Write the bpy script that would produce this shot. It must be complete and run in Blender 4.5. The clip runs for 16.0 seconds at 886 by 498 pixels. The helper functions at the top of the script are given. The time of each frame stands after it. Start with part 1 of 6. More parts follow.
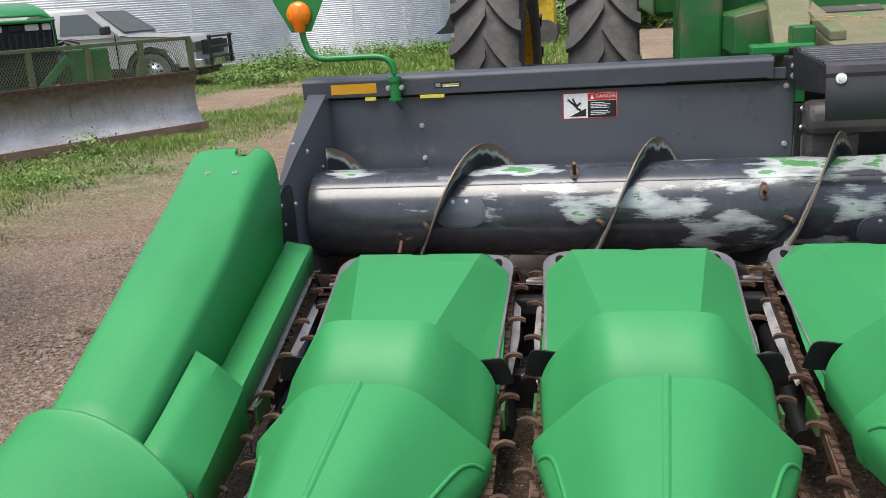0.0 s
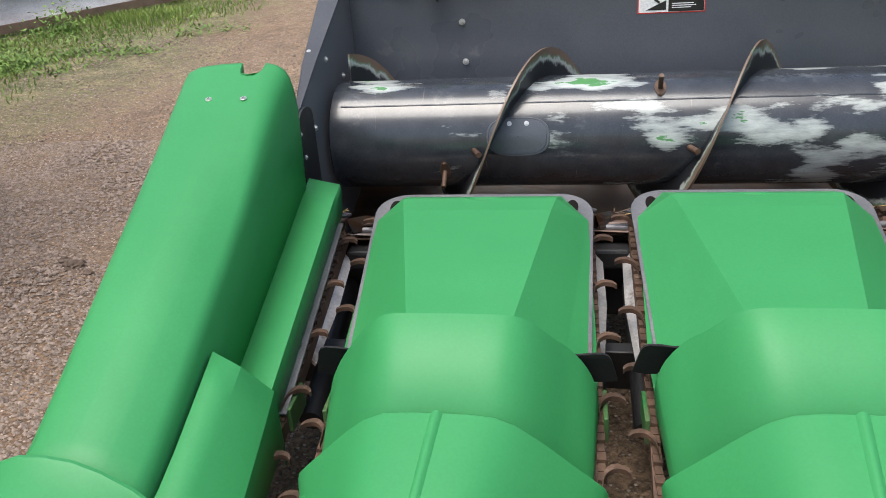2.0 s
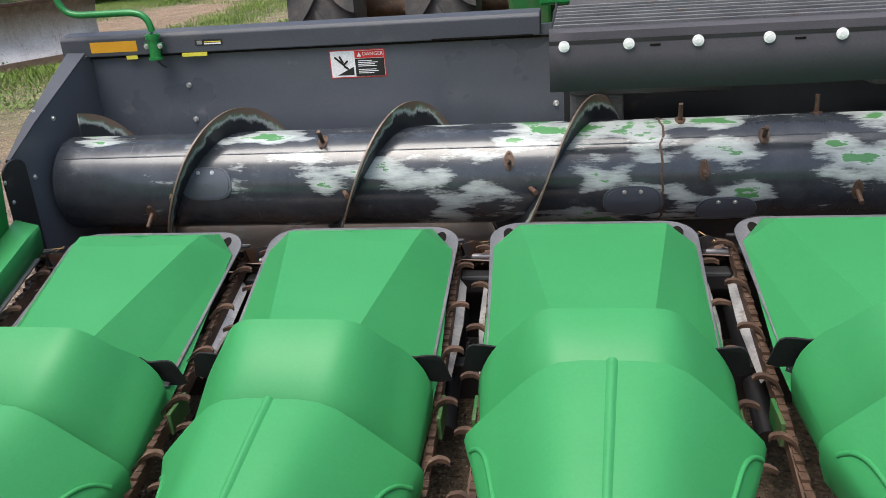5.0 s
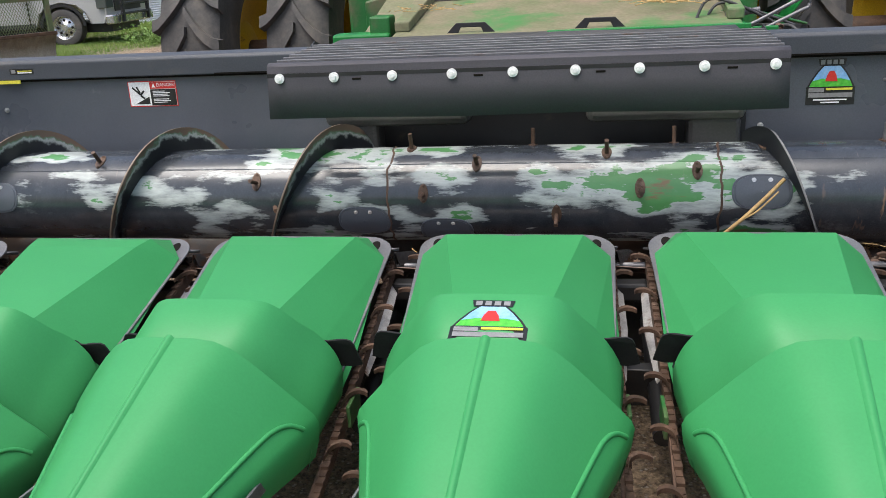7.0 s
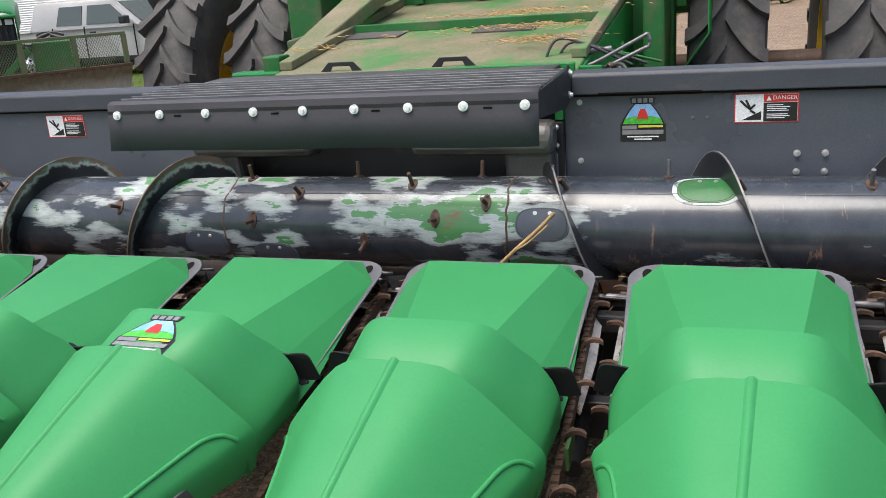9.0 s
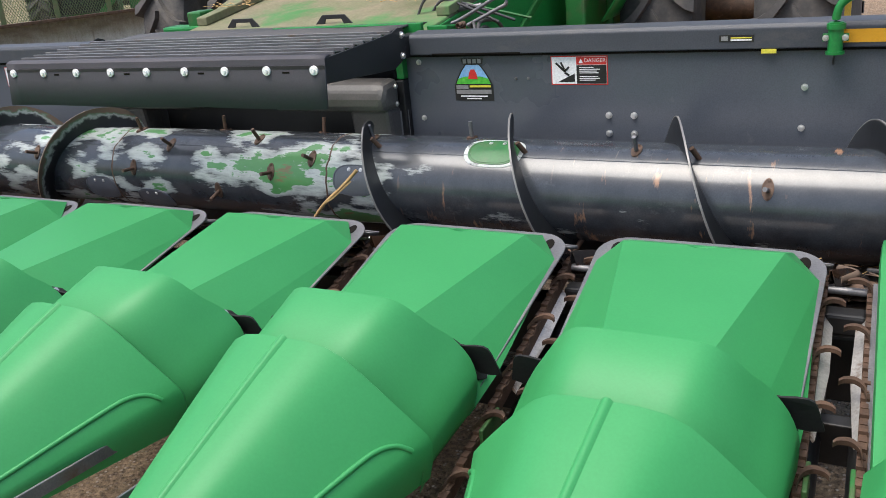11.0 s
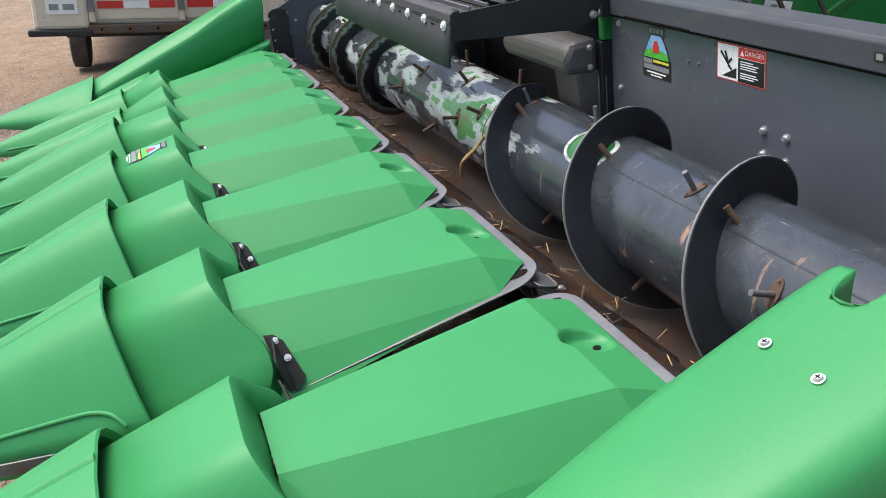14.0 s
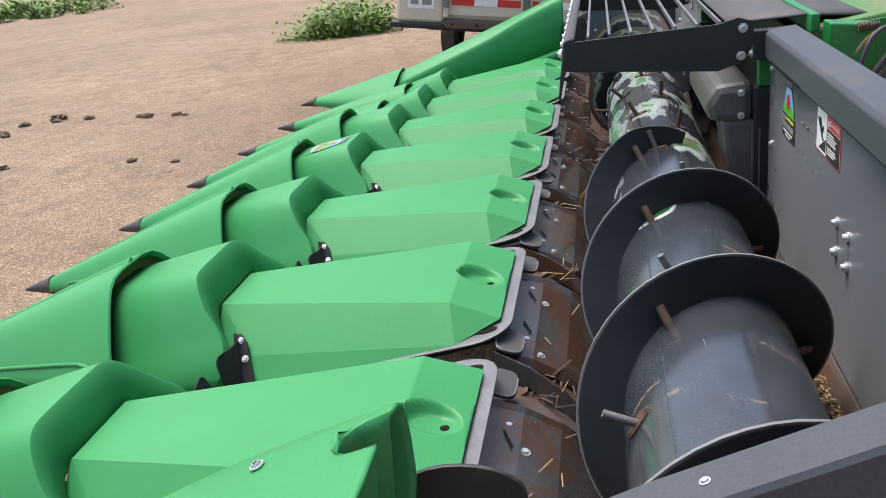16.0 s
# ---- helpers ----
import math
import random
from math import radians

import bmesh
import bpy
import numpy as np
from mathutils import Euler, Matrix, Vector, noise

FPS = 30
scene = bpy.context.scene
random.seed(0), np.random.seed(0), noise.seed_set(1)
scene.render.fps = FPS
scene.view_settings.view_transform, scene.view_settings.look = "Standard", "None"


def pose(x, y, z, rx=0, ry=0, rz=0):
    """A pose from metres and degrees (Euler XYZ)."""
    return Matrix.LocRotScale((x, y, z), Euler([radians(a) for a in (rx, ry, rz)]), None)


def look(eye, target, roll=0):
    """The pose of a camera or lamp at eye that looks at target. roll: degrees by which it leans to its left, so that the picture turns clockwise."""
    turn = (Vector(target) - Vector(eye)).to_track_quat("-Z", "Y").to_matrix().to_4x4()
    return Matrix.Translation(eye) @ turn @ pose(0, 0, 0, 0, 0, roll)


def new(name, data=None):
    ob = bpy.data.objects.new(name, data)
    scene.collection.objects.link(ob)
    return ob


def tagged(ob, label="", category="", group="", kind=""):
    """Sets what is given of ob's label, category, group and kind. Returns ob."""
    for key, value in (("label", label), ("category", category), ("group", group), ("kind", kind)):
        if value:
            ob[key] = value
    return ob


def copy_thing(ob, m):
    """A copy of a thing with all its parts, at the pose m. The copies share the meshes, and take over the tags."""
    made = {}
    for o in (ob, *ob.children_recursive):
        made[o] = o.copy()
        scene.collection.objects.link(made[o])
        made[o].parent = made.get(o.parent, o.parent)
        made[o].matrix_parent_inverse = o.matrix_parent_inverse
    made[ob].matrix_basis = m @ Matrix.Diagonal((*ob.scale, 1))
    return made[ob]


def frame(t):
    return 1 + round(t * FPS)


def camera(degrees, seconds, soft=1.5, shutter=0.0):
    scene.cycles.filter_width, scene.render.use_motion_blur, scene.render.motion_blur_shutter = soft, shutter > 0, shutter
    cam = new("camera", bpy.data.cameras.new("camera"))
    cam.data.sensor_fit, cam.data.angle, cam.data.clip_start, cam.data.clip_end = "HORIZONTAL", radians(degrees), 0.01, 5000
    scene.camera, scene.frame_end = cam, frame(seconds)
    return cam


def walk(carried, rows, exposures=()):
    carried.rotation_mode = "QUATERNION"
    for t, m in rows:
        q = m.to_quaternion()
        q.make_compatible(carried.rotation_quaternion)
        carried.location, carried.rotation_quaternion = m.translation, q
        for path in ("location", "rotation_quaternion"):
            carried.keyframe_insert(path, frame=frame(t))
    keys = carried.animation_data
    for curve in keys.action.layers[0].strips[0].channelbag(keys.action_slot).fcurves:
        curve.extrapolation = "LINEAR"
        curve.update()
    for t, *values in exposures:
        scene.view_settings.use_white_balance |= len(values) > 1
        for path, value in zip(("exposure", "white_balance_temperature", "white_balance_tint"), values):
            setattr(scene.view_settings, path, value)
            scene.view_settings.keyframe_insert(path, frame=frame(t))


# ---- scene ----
cam = camera(53.3, 16.0, soft=0.8)
PATH = [
    (0, (-1.589, -3.080, 1.522), (-1.976, -1.193, 0.986), -3.80),
    (0.5, (-1.778, -2.906, 1.567), (-2.158, -1.053, 0.917), -4.20),
    (1, (-1.891, -2.735, 1.541), (-2.267, -0.911, 0.811), -4.36),
    (1.5, (-1.956, -2.553, 1.551), (-2.331, -0.757, 0.754), -4.32),
    (2, (-1.924, -2.467, 1.592), (-2.283, -0.683, 0.763), -4.50),
    (2.5, (-1.811, -2.494, 1.602), (-2.144, -0.691, 0.802), -4.76),
    (3, (-1.646, -2.596, 1.579), (-1.952, -0.777, 0.807), -4.67),
    (5.5, (-0.482, -2.728, 1.662), (-0.837, -0.898, 0.937), -4.16),
    (6, (-0.216, -2.739, 1.627), (-0.577, -0.902, 0.924), -3.70),
    (6.5, (0.038, -2.794, 1.589), (-0.330, -0.942, 0.928), -3.63),
    (7, (0.315, -2.874, 1.584), (-0.057, -1.014, 0.949), -3.22),
    (7.5, (0.617, -2.824, 1.579), (0.189, -0.971, 0.962), -3.39),
    (8, (0.912, -2.791, 1.591), (0.412, -0.948, 0.996), -3.64),
    (8.5, (1.227, -2.842, 1.571), (0.647, -1.012, 1.012), -3.86),
    (9, (1.550, -2.807, 1.591), (0.904, -1.001, 1.025), -4.20),
    (9.5, (1.912, -2.713, 1.583), (1.228, -0.934, 0.977), -4.59),
    (10, (2.221, -2.710, 1.586), (1.542, -0.940, 0.949), -4.75),
    (12.5, (3.547, -1.855, 1.781), (2.033, -0.798, 1.014), -5.94),
    (13, (3.719, -1.587, 1.772), (2.102, -0.710, 0.987), -5.27),
    (13.5, (3.798, -1.208, 1.728), (2.105, -0.494, 0.938), -6.56),
    (14, (3.826, -0.870, 1.709), (2.068, -0.342, 0.915), -6.86),
    (14.5, (3.892, -0.565, 1.706), (2.080, -0.227, 0.929), -7.12),
    (15, (3.822, -0.260, 1.663), (1.980, -0.093, 0.901), -6.54),
    (15.5, (3.754, 0.004, 1.650), (1.896, -0.090, 0.915), -6.27),
    (16, (3.793, 0.263, 1.647), (1.955, -0.110, 0.951), -6.47),
]
walk(cam, [(t, look(e, g, r)) for t, e, g, r in PATH], [(0.0, 0.88, 6500, 9.0), (10.0, 0.97, 6500, 9.0), (13.0, 1.06, 6500, 9.0), (16.0, 1.18, 6500, 9.0)])

# ---- light: an overcast day, the sun veiled high behind the camera ----
world = bpy.data.worlds.new("world")
scene.world = world
world.use_nodes = True
sky = world.node_tree.nodes.new("ShaderNodeTexSky")
sky.sky_type, sky.sun_disc = "NISHITA", False
sky.sun_elevation, sky.sun_rotation = radians(70), radians(213)
sky.air_density, sky.dust_density, sky.ozone_density = 1.0, 4.0, 1.0
world.node_tree.links.new(sky.outputs[0], world.node_tree.nodes["Background"].inputs[0])
world.node_tree.nodes["Background"].inputs[1].default_value = 0.120
sun = new("sun", bpy.data.lights.new("sun", "SUN"))
sun.data.energy, sun.data.angle, sun.data.color = 1.85, radians(42), (1.0, 0.97, 0.93)
sun.matrix_world = look((-1.7, -2.6, 8.7), (0.0, 0.0, 0.0))


# ---- materials ----
def shader(name):
    m = bpy.data.materials.new(name)
    m.use_nodes = True
    return m, m.node_tree.nodes, m.node_tree.links, m.node_tree.nodes["Principled BSDF"]


def noise_node(nd, ln, coord, scale, detail=3.0, rough=0.55, stretch=None):
    n = nd.new("ShaderNodeTexNoise")
    n.inputs["Scale"].default_value, n.inputs["Detail"].default_value, n.inputs["Roughness"].default_value = scale, detail, rough
    if stretch:
        mp = nd.new("ShaderNodeMapping")
        mp.inputs["Scale"].default_value = stretch
        ln.new(coord, mp.inputs[0])
        coord = mp.outputs[0]
    ln.new(coord, n.inputs["Vector"])
    return n.outputs["Fac"]


def ramp(nd, ln, fac, stops):
    r = nd.new("ShaderNodeValToRGB")
    while len(r.color_ramp.elements) < len(stops):
        r.color_ramp.elements.new(0.5)
    for e, (p, c) in zip(r.color_ramp.elements, stops):
        e.position, e.color = p, (*c, 1.0) if len(c) == 3 else c
    ln.new(fac, r.inputs[0])
    return r.outputs[0]


def mixc(nd, ln, fac, a, b, mode="MIX"):
    m = nd.new("ShaderNodeMix")
    m.data_type, m.blend_type = "RGBA", mode
    for sock, v in ((m.inputs[0], fac), (m.inputs[6], a), (m.inputs[7], b)):
        if isinstance(v, (int, float)):
            sock.default_value = v
        elif isinstance(v, tuple):
            sock.default_value = (*v, 1.0)
        else:
            ln.new(v, sock)
    return m.outputs[2]


def calc(nd, ln, op, a, b=0.0, c=0.0):
    m = nd.new("ShaderNodeMath")
    m.operation = op
    for sock, v in zip(m.inputs, (a, b, c)):
        if isinstance(v, (int, float)):
            sock.default_value = v
        else:
            ln.new(v, sock)
    return m.outputs[0]


def finish(nd, ln, bsdf, colour, rough, metal=0.0, fine=None, bump=0.0, dist=0.002):
    if isinstance(colour, tuple):
        bsdf.inputs["Base Color"].default_value = (*colour, 1.0)
    else:
        ln.new(colour, bsdf.inputs["Base Color"])
    if isinstance(rough, (int, float)):
        bsdf.inputs["Roughness"].default_value = rough
    else:
        ln.new(rough, bsdf.inputs["Roughness"])
    bsdf.inputs["Metallic"].default_value = metal
    if fine is not None and bump:
        b = nd.new("ShaderNodeBump")
        b.inputs["Strength"].default_value, b.inputs["Distance"].default_value = bump, dist
        ln.new(fine, b.inputs["Height"])
        ln.new(b.outputs[0], bsdf.inputs["Normal"])


def surface(name, c1, c2, rough=0.5, metal=0.0, scale=6.0, fine=140.0, bump=0.15, spot=None, spread=0.12, stretch=None, grainy=(0.82, 1.15)):
    """Two tones by a coarse noise, grain by a fine one, and stains of a third colour: spot = (colour, scale, from, to)."""
    m, nd, ln, bsdf = shader(name)
    co = nd.new("ShaderNodeTexCoord").outputs["Object"]
    n1, n2 = noise_node(nd, ln, co, scale, 4.0, 0.6, stretch), noise_node(nd, ln, co, fine, 3.0)
    col = ramp(nd, ln, n1, [(0.3, c1), (0.7, c2)])
    grain = ramp(nd, ln, n2, [(0.25, (grainy[0],) * 3), (0.75, (grainy[1],) * 3)])
    col = mixc(nd, ln, 1.0, col, grain, "MULTIPLY")
    if spot:
        n3 = noise_node(nd, ln, co, spot[1], 6.0, 0.65, stretch)
        f = ramp(nd, ln, n3, [(spot[2], (0, 0, 0)), (spot[3], (1, 1, 1))])
        col = mixc(nd, ln, f, col, spot[0])
    r = calc(nd, ln, "MULTIPLY_ADD", n1, spread * 2, rough - spread)
    finish(nd, ln, bsdf, col, r, metal, n2, bump)
    return m


GREEN = surface("green_plastic", (0.034, 0.230, 0.073), (0.042, 0.260, 0.085), 0.46, scale=2.2, fine=150.0, bump=0.02, spread=0.07, grainy=(0.95, 1.04),
                spot=((0.046, 0.240, 0.081), 5.0, 0.58, 0.90))
GREEN.node_tree.nodes["Principled BSDF"].inputs["Specular IOR Level"].default_value = 0.30
GREEN_PAINT = surface("green_paint", (0.012, 0.105, 0.022), (0.020, 0.150, 0.032), 0.45, scale=4.0, spot=((0.14, 0.11, 0.07), 3.0, 0.50, 0.72))
GREEN_BRIGHT = surface("bright_green_paint", (0.012, 0.17, 0.035), (0.016, 0.20, 0.045), 0.35, scale=9.0, fine=90.0, bump=0.03)
DUSTY_GREEN = surface("dusty_green_paint", (0.23, 0.180, 0.125), (0.12, 0.140, 0.065), 0.75, scale=3.5, fine=60.0, bump=0.3,
                      spot=((0.05, 0.17, 0.045), 2.4, 0.48, 0.62))
SLATE = surface("slate_paint", (0.068, 0.077, 0.093), (0.090, 0.099, 0.117), 0.30, scale=1.6, fine=220.0, bump=0.06,
                spot=((0.17, 0.17, 0.18), 6.0, 0.66, 0.80))
SLATE.node_tree.nodes["Principled BSDF"].inputs["Sheen Weight"].default_value = 0.16
SLATE.node_tree.nodes["Principled BSDF"].inputs["Sheen Roughness"].default_value = 0.35
SLATE_TOP = surface("slate_beam_paint", (0.046, 0.050, 0.060), (0.068, 0.074, 0.086), 0.50, scale=2.5, fine=180.0, bump=0.08,
                    spot=((0.105, 0.098, 0.092), 7.0, 0.58, 0.80), stretch=(0.4, 1.0, 1.0))
SLATE_TOP.node_tree.nodes["Principled BSDF"].inputs["Specular IOR Level"].default_value = 0.32
WORN_PLASTIC = surface("worn_grey_plastic", (0.058, 0.055, 0.053), (0.110, 0.104, 0.099), 0.42, scale=5.0, fine=120.0, bump=0.15,
                       spot=((0.22, 0.205, 0.19), 7.0, 0.58, 0.80), stretch=(0.4, 1.0, 1.0))
RUBBER = surface("black_rubber", (0.046, 0.045, 0.047), (0.066, 0.063, 0.063), 0.62, scale=4.0, fine=200.0, bump=0.1,
                 spot=((0.09, 0.085, 0.08), 6.0, 0.66, 0.9))
# Black paint; on the feeder throat it stands for shade.
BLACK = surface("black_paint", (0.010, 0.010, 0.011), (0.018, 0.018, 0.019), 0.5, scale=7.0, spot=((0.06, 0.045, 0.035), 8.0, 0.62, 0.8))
TYRE = surface("tyre_rubber", (0.052, 0.050, 0.049), (0.090, 0.083, 0.078), 0.78, scale=5.0, fine=60.0, bump=0.35,
               spot=((0.15, 0.13, 0.11), 4.0, 0.54, 0.78))
YELLOW = surface("yellow_rim_paint", (0.50, 0.33, 0.015), (0.62, 0.42, 0.03), 0.45, scale=6.0, spot=((0.10, 0.07, 0.04), 9.0, 0.62, 0.70))
REFLECT = surface("amber_reflector_tape", (0.62, 0.30, 0.012), (0.68, 0.34, 0.02), 0.35, scale=30.0, fine=600.0, bump=0.2)
ZINC = surface("zinc_bolt", (0.55, 0.55, 0.54), (0.66, 0.66, 0.64), 0.32, 0.75, scale=30.0, fine=300.0)
STEEL = surface("grey_sheet_steel", (0.125, 0.124, 0.132), (0.20, 0.195, 0.20), 0.42, 0.35, scale=8.0, fine=180.0,
                spot=((0.13, 0.075, 0.045), 7.0, 0.60, 0.78))
BRIGHT_STEEL = surface("worn_bright_steel", (0.42, 0.41, 0.40), (0.55, 0.54, 0.52), 0.38, 0.5, scale=9.0, spot=((0.16, 0.08, 0.04), 14.0, 0.55, 0.70))
RUST = surface("rusty_iron", (0.050, 0.028, 0.018), (0.125, 0.072, 0.046), 0.65, 0.15, scale=18.0, fine=160.0, bump=0.5,
               spot=((0.24, 0.17, 0.13), 22.0, 0.60, 0.80))
DIRTY_DECK = surface("dirty_trough_steel", (0.060, 0.050, 0.046), (0.115, 0.098, 0.088), 0.36, 0.1, scale=6.0, fine=120.0, bump=0.3,
                     spot=((0.105, 0.060, 0.040), 4.5, 0.42, 0.56))
BLACK_APRON = surface("wet_glossy_apron", (0.034, 0.032, 0.033), (0.062, 0.058, 0.057), 0.17, 0.2, scale=7.0, fine=90.0, bump=0.10,
                      spot=((0.062, 0.033, 0.021), 5.5, 0.48, 0.51), spread=0.07)
FLAP = surface("matt_black_rubber", (0.011, 0.011, 0.012), (0.020, 0.020, 0.021), 0.72, scale=9.0, spot=((0.05, 0.04, 0.032), 9.0, 0.62, 0.8))
FLAP.node_tree.nodes["Principled BSDF"].inputs["Specular IOR Level"].default_value = 0.25
APRON = surface("scuffed_black_belting", (0.040, 0.038, 0.045), (0.058, 0.054, 0.063), 0.70, scale=3.0, fine=190.0, bump=0.08,
                spot=((0.075, 0.068, 0.066), 7.0, 0.64, 0.86), stretch=(0.5, 1.0, 1.6))
# Near-black for slots, holes and seams: their inner shade is put into the colour.
DARK = surface("dark_recess", (0.008, 0.007, 0.006), (0.014, 0.012, 0.010), 0.85, scale=9.0)
DARK.node_tree.nodes["Principled BSDF"].inputs["Specular IOR Level"].default_value = 0.08
PRIMER = surface("pale_primer", (0.30, 0.33, 0.315), (0.50, 0.54, 0.52), 0.55, scale=22.0, fine=160.0, spot=((0.07, 0.075, 0.08), 12.0, 0.56, 0.62))
STRAW = surface("dry_straw", (0.34, 0.21, 0.08), (0.50, 0.34, 0.15), 0.8, scale=25.0)
STRAW_RED = surface("wet_husk", (0.045, 0.027, 0.017), (0.12, 0.072, 0.042), 0.7, scale=25.0)
WHITE_PAINT = surface("white_label", (0.78, 0.78, 0.77), (0.82, 0.82, 0.81), 0.35, scale=20.0, bump=0.0)
RED_PAINT = surface("red_label", (0.55, 0.025, 0.02), (0.60, 0.035, 0.03), 0.35, scale=20.0, bump=0.0)
INK = surface("black_label", (0.012, 0.012, 0.012), (0.018, 0.018, 0.018), 0.35, scale=20.0, bump=0.0)
GREY_INK = surface("grey_label", (0.20, 0.20, 0.20), (0.26, 0.26, 0.26), 0.35, scale=60.0, bump=0.0)
BLUE_INK = surface("sky_blue_label", (0.10, 0.32, 0.66), (0.42, 0.62, 0.80), 0.35, scale=8.0, bump=0.0)
LEAF_INK = surface("grass_green_label", (0.03, 0.35, 0.03), (0.12, 0.52, 0.06), 0.35, scale=60.0, bump=0.0)
LIME_INK = surface("yellow_label", (0.60, 0.55, 0.05), (0.70, 0.62, 0.08), 0.35, scale=60.0, bump=0.0)
AMBER = surface("amber_lens", (0.75, 0.17, 0.004), (0.85, 0.24, 0.01), 0.18, scale=14.0, fine=80.0, bump=0.4)
RED_LENS = surface("red_lens", (0.45, 0.02, 0.015), (0.52, 0.03, 0.02), 0.2, scale=20.0)
SILVER = surface("silver_car_paint", (0.34, 0.335, 0.325), (0.40, 0.395, 0.38), 0.35, 0.25, scale=1.5, fine=300.0, bump=0.02,
                 spot=((0.28, 0.24, 0.19), 2.2, 0.58, 0.85))
CHROME = surface("dull_chrome", (0.50, 0.50, 0.50), (0.62, 0.62, 0.62), 0.25, 0.85, scale=8.0)
CREAM = surface("cream_trailer_paint", (0.56, 0.49, 0.37), (0.66, 0.59, 0.46), 0.5, scale=2.0, fine=90.0, spot=((0.26, 0.18, 0.11), 4.0, 0.62, 0.80))
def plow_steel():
    """Mouldboard steel: skylight on its lower half painted pale, shade on the upper half painted brown, with rust
    streaks across.
    """
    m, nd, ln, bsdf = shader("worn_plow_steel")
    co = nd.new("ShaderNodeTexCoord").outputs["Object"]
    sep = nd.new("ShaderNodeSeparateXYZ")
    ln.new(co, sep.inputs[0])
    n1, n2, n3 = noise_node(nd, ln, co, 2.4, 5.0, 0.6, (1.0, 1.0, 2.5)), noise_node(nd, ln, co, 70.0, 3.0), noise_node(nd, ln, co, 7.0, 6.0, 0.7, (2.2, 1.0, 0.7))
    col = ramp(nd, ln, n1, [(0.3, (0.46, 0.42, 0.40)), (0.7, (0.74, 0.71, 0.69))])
    # pale below for skylight, brown above for shade, broken up by noise
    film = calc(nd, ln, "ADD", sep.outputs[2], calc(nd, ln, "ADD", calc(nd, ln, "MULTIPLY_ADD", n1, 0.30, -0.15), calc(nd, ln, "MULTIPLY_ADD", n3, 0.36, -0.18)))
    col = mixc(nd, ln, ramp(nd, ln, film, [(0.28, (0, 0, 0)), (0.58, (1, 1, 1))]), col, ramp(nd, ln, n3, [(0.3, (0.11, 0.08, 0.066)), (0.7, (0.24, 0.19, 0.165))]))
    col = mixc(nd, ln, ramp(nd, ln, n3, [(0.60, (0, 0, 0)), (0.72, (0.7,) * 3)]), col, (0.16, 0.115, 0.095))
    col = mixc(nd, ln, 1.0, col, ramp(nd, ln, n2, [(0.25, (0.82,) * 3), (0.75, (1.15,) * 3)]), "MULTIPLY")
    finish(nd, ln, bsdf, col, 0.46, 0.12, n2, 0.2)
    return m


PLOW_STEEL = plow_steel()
GUARD = surface("faded_guard_paint", (0.075, 0.125, 0.045), (0.13, 0.155, 0.075), 0.6, scale=5.0, spot=((0.15, 0.11, 0.07), 4.0, 0.50, 0.70))
PLOW_EDGE = surface("rusty_cutting_edge", (0.20, 0.125, 0.09), (0.32, 0.22, 0.16), 0.7, 0.2, scale=5.0)
TIN = surface("white_corrugated_tin", (0.68, 0.69, 0.71), (0.80, 0.81, 0.83), 0.42, 0.1, scale=1.2, fine=40.0, spot=((0.40, 0.36, 0.32), 2.0, 0.64, 0.85))
LEAF = surface("leaf_green", (0.085, 0.175, 0.026), (0.18, 0.29, 0.055), 0.6, scale=2.5, fine=30.0)
GRASS = surface("grass_blades", (0.080, 0.165, 0.020), (0.225, 0.31, 0.060), 0.65, scale=0.9, fine=20.0)
PEBBLE = surface("gravel_stone", (0.095, 0.068, 0.053), (0.36, 0.285, 0.235), 0.85, scale=38.0, fine=120.0)
# Shed boards: deep shade is put into this dark brown.
SHADED_BOARD = surface("dark_weathered_board", (0.030, 0.021, 0.015), (0.060, 0.043, 0.032), 0.8, scale=5.0, fine=80.0, stretch=(1.0, 1.0, 0.15))
SOIL = surface("dark_clod", (0.095, 0.064, 0.046), (0.15, 0.108, 0.080), 0.9, scale=14.0, fine=80.0, bump=0.6)


